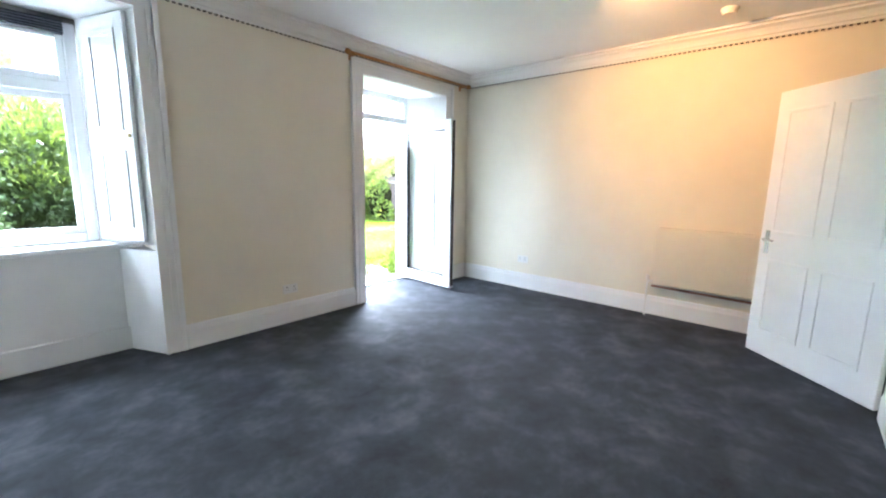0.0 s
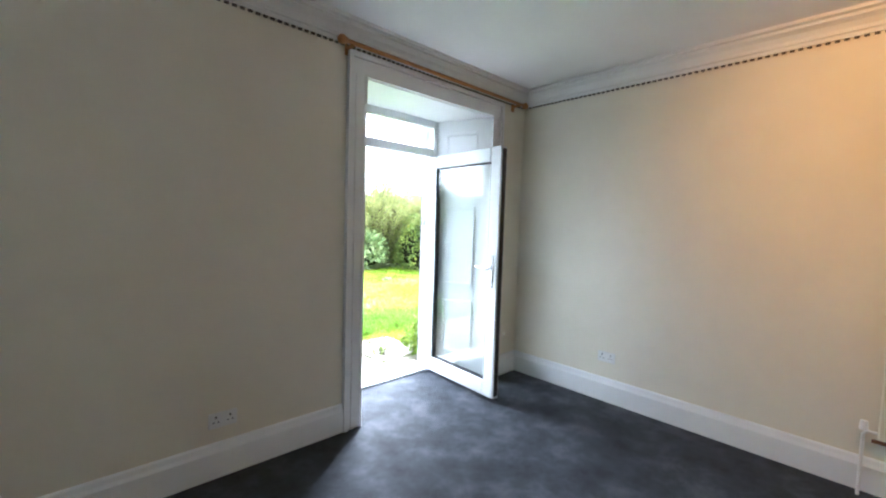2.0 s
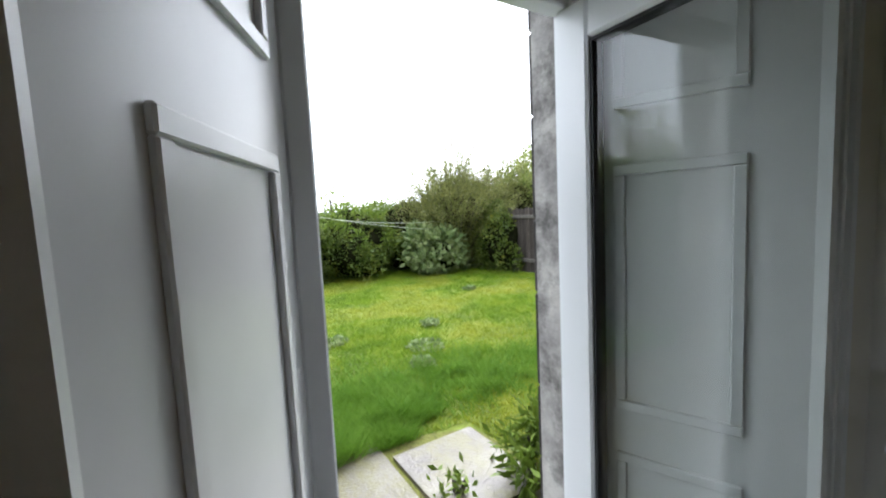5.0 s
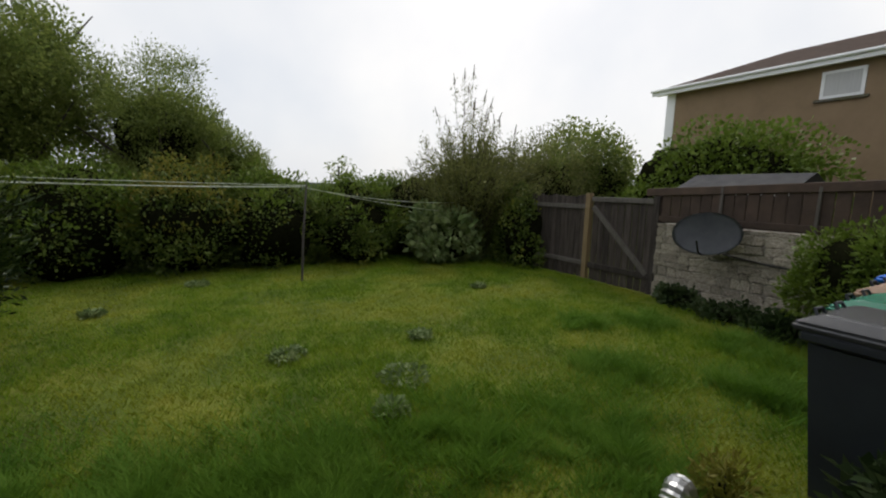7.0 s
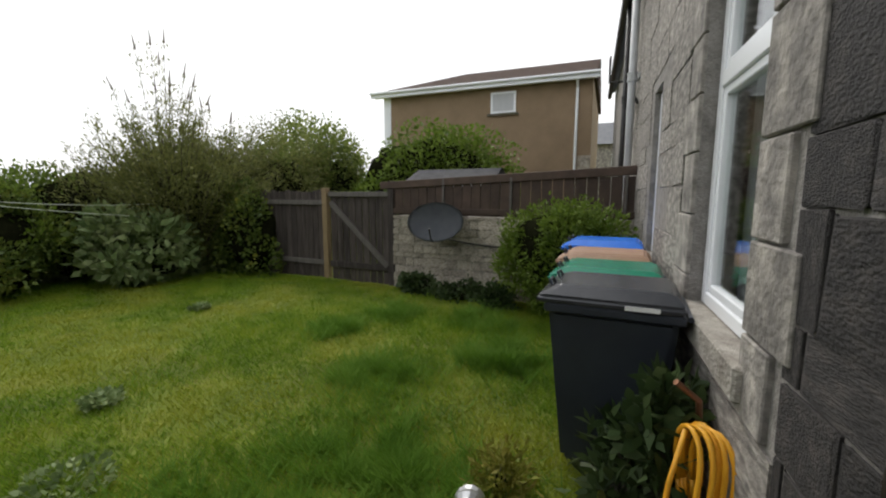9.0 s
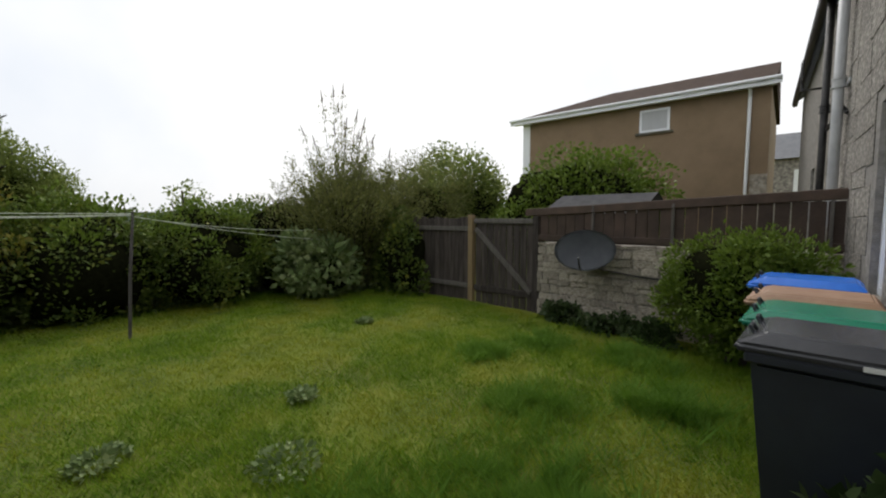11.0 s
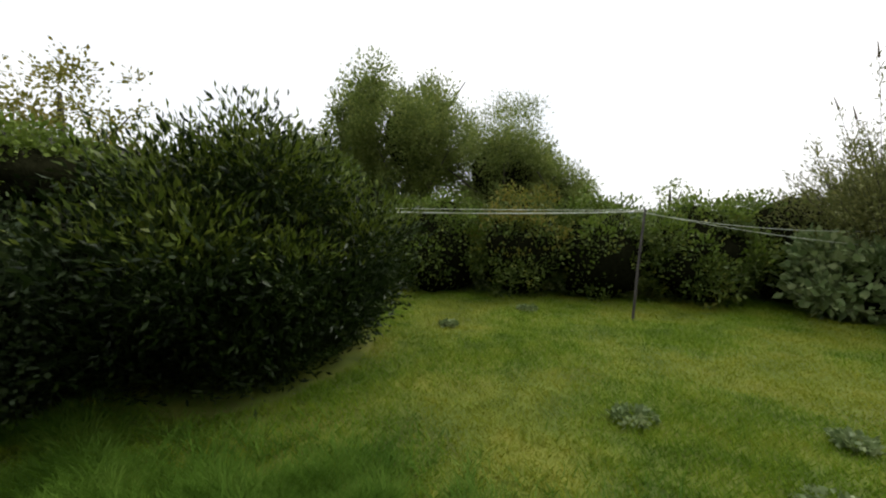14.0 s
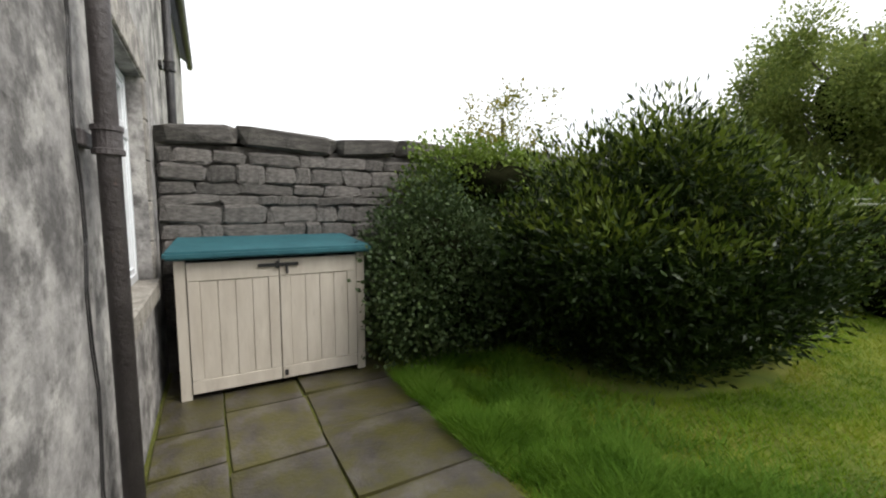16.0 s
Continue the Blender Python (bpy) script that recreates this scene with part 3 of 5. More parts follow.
# garden door: frame, transom light, open leaf
door_1 = thing("door_1", (0.62, 0.55, 0), "white plastic glazed garden door standing open inward", "door", kind="structure")
fy0, fy1 = 0.50, 0.57
part("frame", boxes((DX0 + 0.02, fy0, 0.0, DX0 + 0.075, fy1, 2.40), (DX1 - 0.075, fy0, 0.0, DX1 - 0.02, fy1, 2.40), (DX0 + 0.075, fy0, 2.33, DX1 - 0.075, fy1, 2.40), (DX0 + 0.075, fy0, 2.06, DX1 - 0.075, fy1, 2.135), bevel=0.006), "upvc", door_1)
part("threshold", boxes((DX0, 0.50, 0.0, DX1, 0.62, 0.025), (DX0, 0.62, -0.02, DX1, YO + 0.05, 0.005), bevel=0.004), "upvc", door_1)
tp = part("transom_pane", boxes((DX0 + 0.075, 0.535, 2.135, DX1 - 0.075, 0.541, 2.33)), "glass", door_1)
tp.visible_shadow = False
hx, hy = 1.015, 0.535
leaf_turn = math.degrees(math.atan2(-0.389 - hy, 0.965 - hx))
leaf_m = pose(hx, hy, 0, 0, 0, leaf_turn)
LW = 0.92
sash = part("sash", boxes((0, -0.035, 0.03, 0.115, 0.035, 2.06), (LW - 0.115, -0.035, 0.03, LW, 0.035, 2.06), (0.115, -0.035, 0.03, LW - 0.115, 0.035, 0.16), (0.115, -0.035, 1.945, LW - 0.115, 0.035, 2.06), bevel=0.008, m=leaf_m), "upvc", door_1)
part("gasket", boxes((0.115, -0.022, 0.16, 0.123, 0.022, 1.945), (LW - 0.123, -0.022, 0.16, LW - 0.115, 0.022, 1.945), (0.123, -0.022, 0.16, LW - 0.123, 0.022, 0.168), (0.123, -0.022, 1.937, LW - 0.123, 0.022, 1.945), (LW, -0.022, 0.05, LW + 0.006, 0.018, 2.04), m=leaf_m), "rubber", sash)
pane = part("pane", boxes((0.12, -0.012, 0.165, LW - 0.12, 0.012, 1.94), m=leaf_m), "glass", sash)
pane.visible_shadow = False
for s in (-1, 1):
    hb = bmesh.new()
    box(hb, LW - 0.075, s * 0.035 - 0.006, 0.93, LW - 0.04, s * 0.035 + 0.006, 1.20, 0.006, leaf_m)
    tube([leaf_m @ Vector(p) for p in ((LW - 0.058, s * 0.04, 1.09), (LW - 0.058, s * 0.085, 1.09), (LW - 0.075, s * 0.09, 1.09), (LW - 0.185, s * 0.09, 1.098))], 0.011, 8, hb)
    tube([leaf_m @ Vector(p) for p in ((LW - 0.058, s * 0.03, 0.985), (LW - 0.058, s * 0.048, 0.985))], 0.012, 10, hb)
    part("handle", hb, "chrome", sash, "chrome lever handle with long backplate", smooth=False)

# stone surround of the garden door outside
jamb_stones = thing("door_surround", (0.6, YO, G), "dark sooty dressed-stone surround of the garden door", "door surround", kind="structure")
rng = random.Random(4)
for x0, x1 in ((DX0 - 0.22, DX0 - 0.004), (DX1 + 0.004, DX1 + 0.22)):
    z = G - 0.1
    while z < 2.42:
        h = rng.uniform(0.26, 0.42)
        e = rng.choice((0.0, 0.1))
        a, b = (x0 - e, x1) if x1 < 0.5 else (x0, x1 + e)
        part("stone", boxes((a, YO - 0.02, z, b, YO + 0.022, min(z + h - 0.008, 2.42)), bevel=0.006), "soot", jamb_stones)
        z += h
part("lintel", boxes((DX0 - 0.3, YO - 0.02, 2.424, DX1 + 0.3, YO + 0.024, 2.74), bevel=0.008), "soot", jamb_stones)
part("doorstep", boxes((DX0 - 0.05, YO - 0.12, G - 0.1, DX1 + 0.05, YO + 0.10, -0.03), bevel=0.012), "slab", jamb_stones)

# ---- windows ----
def window(name, x0, x1, z0, z1, y, rail, label, blind=False, mullion=None):
    ob = thing(name, ((x0 + x1) / 2, y, z0), label, "window", kind="structure", on_wall=True)
    f = 0.07
    part("window_frame", boxes((x0, y, z0, x0 + f, y + 0.07, z1), (x1 - f, y, z0, x1, y + 0.07, z1), (x0 + f, y, z0, x1 - f, y + 0.07, z0 + f), (x0 + f, y, z1 - f, x1 - f, y + 0.07, z1), (x0 + f, y - 0.004, rail, x1 - f, y + 0.074, rail + 0.085), bevel=0.006), "upvc", ob)
    bm = bmesh.new()
    for r in ((x0 + f, z0 + f, x1 - f, rail), (x0 + f, rail + 0.085, x1 - f, z1 - f)):
        box(bm, r[0], y + 0.015, r[1], r[0] + 0.045, y + 0.06, r[3], 0.005); box(bm, r[2] - 0.045, y + 0.015, r[1], r[2], y + 0.06, r[3], 0.005)
        box(bm, r[0] + 0.045, y + 0.015, r[1], r[2] - 0.045, y + 0.06, r[1] + 0.045, 0.005); box(bm, r[0] + 0.045, y + 0.015, r[3] - 0.045, r[2] - 0.045, y + 0.06, r[3], 0.005)
    part("sash_frame", bm, "upvc", ob)
    for r in ((x0 + f + 0.045, z0 + f + 0.045, x1 - f - 0.045, rail - 0.045), (x0 + f + 0.045, rail + 0.13, x1 - f - 0.045, z1 - f - 0.045)):
        p = part("pane", boxes((r[0], y + 0.03, r[1], r[2], y + 0.036, r[3])), "glass", ob)
        p.visible_shadow = False
    part("window_sill", boxes((x0 - 0.06, 0.60, z0 - 0.14, x1 + 0.06, YO + 0.05, z0 - 0.004), bevel=0.01), "limemortar", ob, "pale weathered stone sill")
    return ob


window_1 = window("window_1", WX0 + 0.01, WX1 - 0.01, 0.84, 2.41, 0.575, 1.92, "white plastic window with an opening top light")
part("inner_board", boxes((-3.74, 0.30, 0.80, -1.99, 0.58, 0.838), bevel=0.006), "gloss", window_1)
window_2 = window("window_2", NX0 + 0.01, NX1 - 0.01, 0.82, 2.54, 0.61, 1.95, "white plastic window of the neighbouring flat")
part("net_curtain", boxes((NX0, 0.50, 0.84, NX1, 0.51, 2.54)), "curtain", window_2, "pale net curtain behind the glass")
for k, (a, b) in enumerate(((5.55, 6.05), (11.4, 12.2))):
    w3 = window("window_%d" % (k + 3), a + 0.01, b - 0.01, 0.84, 2.39, 0.62, 1.7, "small white window in the rendered terrace wall")
    part("net_curtain", boxes((a, 0.50, 0.84, b, 0.51, 2.4)), "curtain", w3)

# window bay: splayed shutters, apron, soffit
bay = thing("window_lining", (-2.87, 0.2, 0), "white panelled window recess with folded shutters", "window lining", kind="structure")
part("apron", boxes((-3.74, 0.34, 0.0, -1.99, 0.40, 0.80)), "gloss", bay)
part("apron_skirting", boxes((-3.74, 0.315, 0.0, -1.99, 0.34, 0.18), bevel=0.006), "gloss", bay)
part("soffit", boxes((-3.748, 0.002, 2.452, -1.982, 0.598, 2.458)), "gloss", bay)
for s, x in ((1, -1.98), (-1, -3.75)):
    xin = x - s * 0.21
    part("shutter_box", prism(bmesh.new(), [(x, 0.0), (xin, 0.57), (xin, 0.60), (x + s * 0.05, 0.60), (x + s * 0.05, 0.0)], 0.84, 2.46), "gloss", bay)
    part("lower_panel", prism(bmesh.new(), [(x, 0.0), (xin + s * 0.06, 0.34), (x + s * 0.05, 0.34), (x + s * 0.05, 0.0)], 0.0, 0.80), "gloss", bay)
    a, b = ((xin + s * 0.03, 0.50), (x - s * 0.03, 0.05))
    if s < 0:
        a, b = b, a
    shutter = part("shutter_leaf", prism(bmesh.new(), [(a[0] - s * 0.001, a[1]), (b[0] - s * 0.001, b[1]), (b[0] - s * 0.028, b[1] - 0.012), (a[0] - s * 0.028, a[1] - 0.012)], 0.87, 2.43), "gloss", bay)
    for z0, z1 in ((0.97, 1.52), (1.66, 2.33)):
        k = s * 0.032
        raised((a[0] - k + (b[0] - a[0]) * 0.18, a[1] - 0.012 + (b[1] - a[1]) * 0.18), (a[0] - k + (b[0] - a[0]) * 0.82, a[1] - 0.012 + (b[1] - a[1]) * 0.82), z0, z1, 0.0, "panel_moulding", bay)
    kb = bmesh.new()
    bmesh.ops.create_uvsphere(kb, u_segments=10, v_segments=6, radius=0.014, matrix=Matrix.Translation((x - s * 0.075, 0.06, 1.62)))
    part("shutter_knob", kb, "brass", bay)
blind = thing("roller_blind", (-2.85, 0.54, 2.33), "dark slatted blind drawn up at the window head", "blind")
for k in range(5):
    part("slat", boxes((WX0 + 0.08, 0.52, 2.32 + 0.018 * k, WX1 - 0.08, 0.572, 2.332 + 0.018 * k), bevel=0.003), "bin", blind)

# ---- room things ----
rod = thing("curtain_pole", (0.65, -0.08, 2.52), "orange pine curtain pole with turned finials above the door", "curtain pole")
part("pole", tube([(-0.26, -0.085, 2.555), (1.58, -0.085, 2.555)], 0.014, 12), "pine", rod, smooth=True)
for x, s in ((-0.26, -1), (1.58, 1)):
    bm = bmesh.new()
    for r0, r1, o0, o1 in ((0.02, 0.022, 0.0, 0.012), (0.022, 0.03, 0.012, 0.03), (0.03, 0.026, 0.03, 0.05), (0.026, 0.012, 0.05, 0.062)):
        bmesh.ops.create_cone(bm, cap_ends=True, segments=14, radius1=r0, radius2=r1, depth=o1 - o0, matrix=Matrix.Translation((x + s * (o0 + o1) / 2, -0.085, 2.555)) @ Matrix.Rotation(s * math.pi / 2, 4, "Y"))
    part("finial", bm, "pine", rod, smooth=False)
    part("bracket", boxes((x - s * 0.05 - 0.012, -0.09, 2.535, x - s * 0.05 + 0.012, 0.0, 2.553), (x - s * 0.05 - 0.02, -0.012, 2.50, x - s * 0.05 + 0.02, 0.0, 2.59), bevel=0.004), "pine", rod)


def socket(name, m, label):
    ob = new(name); ob.matrix_basis = m; BASE[ob] = m
    tagged(ob, label, "socket")
    part("plate", boxes((-0.073, -0.011, -0.043, 0.073, 0.0, 0.043), bevel=0.004), "plastic", ob, local=True)
    for s in (-1, 1):
        part("pin_recess", boxes((s * 0.036 - 0.004, -0.0125, 0.012, s * 0.036 + 0.004, -0.011, 0.024), (s * 0.036 - 0.016, -0.0125, -0.012, s * 0.036 - 0.008, -0.011, -0.006), (s * 0.036 + 0.008, -0.0125, -0.012, s * 0.036 + 0.016, -0.011, -0.006)), "screw", ob, local=True)
        part("rocker", boxes((s * 0.014 - 0.005, -0.015, 0.018, s * 0.014 + 0.005, -0.011, 0.034), bevel=0.001), "plastic", ob, local=True)
    return ob


socket("wall_socket", pose(-0.95, 0, 0.32), "white double wall socket above the skirting board")
socket("wall_socket", pose(XR, -0.945, 0.37, 0, 0, -90), "white double wall socket near the open garden door")

radiator = thing("radiator", (XR - 0.07, -2.92, 0.0), "cream-white ribbed panel radiator on the wall", "radiator")
y0, y1 = -3.38, -2.50
bm = boxes((XR - 0.10, y0, 0.34, XR - 0.075, y1, 0.90), bevel=0.008)
n = 26
for k in range(n):
    c = y0 + 0.03 + (y1 - y0 - 0.06) * k / (n - 1)
    box(bm, XR - 0.1035, c - 0.009, 0.37, XR - 0.099, c + 0.009, 0.87, 0.003)
part("panel", bm, "cream", radiator)
part("top_grille", boxes((XR - 0.10, y0, 0.902, XR - 0.02, y1, 0.915), bevel=0.003), "cream", radiator)
for yy in (y0 + 0.15, y1 - 0.18):
    part("bracket", boxes((XR - 0.075, yy, 0.4, XR, yy + 0.03, 0.85)), "gloss", radiator)
vb = tube([(XR - 0.085, y1, 0.37), (XR - 0.085, y1 + 0.04, 0.37), (XR - 0.085, y1 + 0.055, 0.35), (XR - 0.085, y1 + 0.055, 0.0)], 0.009, 8)
bmesh.ops.create_cone(vb, cap_ends=True, segments=12, radius1=0.02, radius2=0.016, depth=0.05, matrix=Matrix.Translation((XR - 0.085, y1 + 0.055, 0.40)))
part("valve", vb, "plastic", radiator)
part("pipe", tube([(XR - 0.045, y1 + 0.02, 0.31), (XR - 0.045, y0 - 0.3, 0.29)], 0.011, 8), "copper", radiator, "dull exposed copper pipe below the panel")

# room door, open into the room
ia, ib = (0.60, -4.03), (1.36, -3.27)
idm = pose(ia[0], ia[1], 0, 0, 0, math.degrees(math.atan2(ib[1] - ia[1], ib[0] - ia[0])))
door_2 = new("door_2"); door_2.matrix_basis = idm; BASE[door_2] = idm
tagged(door_2, "white gloss-painted panelled room door standing open", "door", kind="structure")
IW = 0.97
part("leaf", boxes((0, -0.02, 0.01, IW, 0.02, 2.04), bevel=0.004), "gloss", door_2, local=True)
for a, b, z0, z1 in ((0.12, 0.46, 0.2, 0.78), (0.54, 0.88, 0.2, 0.78), (0.12, 0.46, 0.98, 1.9), (0.54, 0.88, 0.98, 1.9)):
    for s in (-1, 1):
        bm = bmesh.new()
        for r in ((a, z0, b, z0 + 0.025), (a, z1 - 0.025, b, z1), (a, z0 + 0.025, a + 0.025, z1 - 0.025), (b - 0.025, z0 + 0.025, b, z1 - 0.025)):
            box(bm, r[0], s * 0.02 - 0.007, r[1], r[2], s * 0.02 + 0.007, r[3], 0.003)
        part("panel_moulding", bm, "gloss", door_2, local=True)
for s in (-1, 1):
    bm = boxes((IW - 0.085, s * 0.021 - 0.003, 0.82, IW - 0.045, s * 0.021 + 0.003, 1.0), bevel=0.002)
    tube([(IW - 0.065, s * 0.02, 0.93), (IW - 0.065, s * 0.06, 0.93), (IW - 0.075, s * 0.065, 0.93), (IW - 0.16, s * 0.065, 0.93)], 0.009, 8, bm)
    part("door_handle", bm, "chrome", door_2, local=True)

alarm = thing("smoke_alarm", (1.17, -2.95, H - 0.03), "round white smoke alarm on the ceiling", "smoke alarm")
bm = bmesh.new()
bmesh.ops.create_cone(bm, cap_ends=True, segments=24, radius1=0.045, radius2=0.055, depth=0.022, matrix=Matrix.Translation((1.17, -2.95, H - 0.033)))
bmesh.ops.create_cone(bm, cap_ends=True, segments=24, radius1=0.058, radius2=0.062, depth=0.022, matrix=Matrix.Translation((1.17, -2.95, H - 0.011)))
part("housing", bm, "plastic", alarm)
spot = thing("ceiling_spotlight", (0.0, -2.5, 2.6), "small white ceiling spotlight turned to the wall", "ceiling lamp")
bm = bmesh.new()
bmesh.ops.create_cone(bm, cap_ends=True, segments=20, radius1=0.05, radius2=0.05, depth=0.02, matrix=Matrix.Translation((0.0, -2.5, H - 0.01)))
part("ceiling_plate", bm, "plastic", spot)
part("arm", tube([(0.0, -2.5, H - 0.02), (-0.035, -2.497, 2.62)], 0.008, 8), "plastic", spot)
part("spot_housing", tube([(-0.075, -2.4935, 2.597), (-0.03, -2.4974, 2.581), (-0.012, -2.499, 2.574)], [0.02, 0.032, 0.036], 16), "plastic", spot, smooth=True)

# ---- garden ground ----
def gz(x, y):
    """Height of the ground."""
    f = min(1.0, max(0.0, (y - 2.4) / 1.2))
    far = min(1.0, max(0.0, (max(abs(x - 1), abs(y - 5)) - 9) / 20))
    return G - 0.035 + f * (0.03 + 0.035 * noise.noise(Vector((x * 0.8, y * 0.8, 3.1))) + 0.02 * noise.noise(Vector((x * 2.7, y * 2.7, 8.0)))) - far * 0.5


xs = np.concatenate([np.array([-600, -250, -100, -50, -25, -14, -9]), np.linspace(-6, 9, 76), np.array([11, 14, 20, 30, 55, 100, 250, 600])])
ys = np.concatenate([np.array([-600, -250, -100, -50, -20, -9, -4, 0.0]), np.linspace(0.7, 12, 58), np.array([14, 17, 22, 30, 55, 100, 250, 600])])
gv = [(x, y, gz(x, y)) for y in ys for x in xs]
nx = len(xs)
gf = [(j * nx + i, j * nx + i + 1, (j + 1) * nx + i + 1, (j + 1) * nx + i) for j in range(len(ys) - 1) for i in range(nx - 1)]
me = bpy.data.meshes.new("ground")
me.from_pydata(gv, [], gf)
tagged(new("ground", finish(me, "ground", True)), "uneven mossy lawn turf around the house", "lawn", kind="structure")

LAUREL = (-2.05, 5.5)


def on_lawn(x, y):
    edge = np.where(x < 0.4, 2.62, np.where(x < 1.75, 2.25, 1.30))
    return (y > edge) & (x < 7.2) & (x > -3.0) & ((x - LAUREL[0]) ** 2 / 0.9 ** 2 + (y - LAUREL[1]) ** 2 / 1.5 ** 2 > 1)


def grass(name, pts, length, lean, mat, label, seed):
    rng = np.random.default_rng(seed)
    n = len(pts)
    z = np.array([gz(x, y) for x, y in pts])
    a = rng.uniform(0, 2 * np.pi, n)
    ln = length * rng.uniform(0.5, 1.3, n)
    w = 0.003 + 0.003 * rng.random(n)
    b = np.stack([pts[:, 0], pts[:, 1], z - 0.004], 1)
    side = np.stack([np.cos(a), np.sin(a), 0 * a], 1) * w[:, None]
    tip = b + np.stack([lean * ln * np.cos(a * 3.7 + 1), lean * ln * np.sin(a * 3.7 + 1), ln * rng.uniform(0.55, 1, n)], 1)
    ob = new(name, finish(quad_mesh(name, np.stack([b - side, b + side, tip], 1)), mat, False))
    return tagged(ob, label, "grass", kind="stuff")


rng = np.random.default_rng(11)
n = 420000
p = np.stack([rng.uniform(-3, 7.2, n), 1.2 + 9.2 * rng.random(n) ** 1.5], 1)
p = p[on_lawn(p[:, 0], p[:, 1])]
patch = np.array([noise.noise(Vector((x * 0.75, y * 0.75, 21.0))) for x, y in p])
dry = patch + rng.normal(0, 0.12, len(p)) > 0.13
grass("lawn_grass", p[~dry], (0.055 - 0.05 * patch)[~dry], 0.7, "blade", "short green lawn grass", 3)
grass("yellowed_grass", p[dry], 0.045, 0.7, "dryblade", "thin yellowed patches of lawn grass", 4)
TUFTS = [(4.95, 4.3, 0.32), (5.85, 4.0, 0.36), (4.15, 3.2, 0.40), (2.3, 2.95, 0.6), (1.2, 2.9, 0.55), (3.2, 2.6, 0.6), (-0.4, 3.3, 0.6), (-1.3, 3.1, 0.5), (0.4, 3.0, 0.5), (3.0, 1.95, 0.45), (5.0, 2.3, 0.5), (6.0, 2.9, 0.4)]
tp_ = []
for x, y, r in TUFTS:
    k = int(14000 * r)
    q = rng.normal(0, 0.46, (k, 2)) * r + (x, y)
    q = q[np.array([noise.noise(Vector((u * 5, v * 5, 2.0))) for u, v in q]) + rng.normal(0, 0.2, k) > -0.05]
    tp_.append(q)
tp_ = np.concatenate(tp_)
tp_ = tp_[on_lawn(tp_[:, 0], tp_[:, 1])]
tuft_noise = np.array([noise.noise(Vector((x * 4, y * 4, 7.0))) for x, y in tp_])
grass("tufted_grass", tp_, np.clip(0.15 + 0.16 * tuft_noise, 0.07, 0.28), 0.75, "tuftblade", "longer lush grass tufts in the lawn", 5)
edge = np.stack([rng.uniform(-3.0, 1.7, 70000), np.zeros(70000)], 1)
edge[:, 1] = np.where(edge[:, 0] < 0.4, 2.60, 2.25) + np.abs(rng.normal(0, 0.55, len(edge)))
clumps = np.array([noise.noise(Vector((x * 3.2, y * 3.2, 5.0))) for x, y in edge])
edge, clumps = edge[clumps > -0.25], clumps[clumps > -0.25]
grass("edge_grass", edge, np.clip(0.13 + 0.16 * clumps, 0.06, 0.26), 0.85, "tuftblade", "long uncut grass fringing the paving", 6)


def rosette(x, y, r, label, seed):
    rng = np.random.default_rng(seed)
    ob = thing("lawn_weed", (x, y, gz(x, y)), label, "weed", "weeds in the lawn")
    n = 240
    a = rng.uniform(0, 6.28, n); q = r * np.sqrt(rng.random(n))
    at = np.stack([x + np.cos(a) * q, y + np.sin(a) * q, gz(x, y) + 0.015 + 0.05 * rng.random(n)], 1)
    leaves("foliage", at, np.stack([np.cos(a), np.sin(a), 0.5 + 0 * a], 1), 0.05, "silver", ob, slim=0.36, seed=seed)


for k, (x, y, r) in enumerate([(2.89, 4.77, 0.13), (2.30, 3.88, 0.21), (1.47, 4.83, 0.16), (0.6, 8.35, 0.16), (-0.5, 7.2, 0.12), (4.9, 6.6, 0.12), (2.0, 3.4, 0.12)]):
    rosette(x, y, r, "grey-green leafy weed rosette in the lawn", 40 + k)

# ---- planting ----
bush("laurel_bush", (LAUREL[0], LAUREL[1], 0.95), (1.45, 2.25, 1.5), 100000, 0.088, "laurel", "large dense dark green laurel bush", seed=2, lobes=110, slim=0.15, lobe=(0.22, 0.36), inner=0.55, shell=0.35, lift=0.45, top_mat="laureltop")
bush("cotoneaster_shrub", (-3.35, 3.3, 0.68), (0.75, 1.0, 1.2), 30000, 0.045, "cotoneaster", "small-leaved shrub sprawling against the garden wall", seed=3, lobes=40, inner=0.55, shell=0.4)
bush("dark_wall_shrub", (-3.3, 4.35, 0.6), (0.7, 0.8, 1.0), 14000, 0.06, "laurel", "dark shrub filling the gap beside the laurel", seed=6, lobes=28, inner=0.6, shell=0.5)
bush("wall_top_shrub", (-3.7, 4.3, 1.75), (0.5, 1.5, 0.5), 7000, 0.05, "bright", "yellow-green shrub spilling along the wall top", seed=4, lobes=18, inner=0.5)
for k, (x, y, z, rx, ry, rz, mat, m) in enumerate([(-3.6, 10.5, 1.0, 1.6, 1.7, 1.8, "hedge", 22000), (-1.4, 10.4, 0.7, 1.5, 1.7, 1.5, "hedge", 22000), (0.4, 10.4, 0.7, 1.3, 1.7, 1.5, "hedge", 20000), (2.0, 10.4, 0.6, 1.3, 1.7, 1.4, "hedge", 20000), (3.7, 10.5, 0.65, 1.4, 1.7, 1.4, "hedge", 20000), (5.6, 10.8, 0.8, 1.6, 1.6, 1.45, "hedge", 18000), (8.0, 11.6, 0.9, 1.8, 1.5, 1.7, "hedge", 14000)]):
    bush("hedge_bush", (x, y, z), (rx, ry, rz), int(m * 1.4), 0.08, mat, "overgrown mixed garden hedge in full leaf", "hedge", seed=10 + k, lobes=85, slim=0.3, inner=0.68, shell=0.4, lobe=(0.13, 0.34), lift=0.2, top_mat="yellow" if k == 2 else "bright")
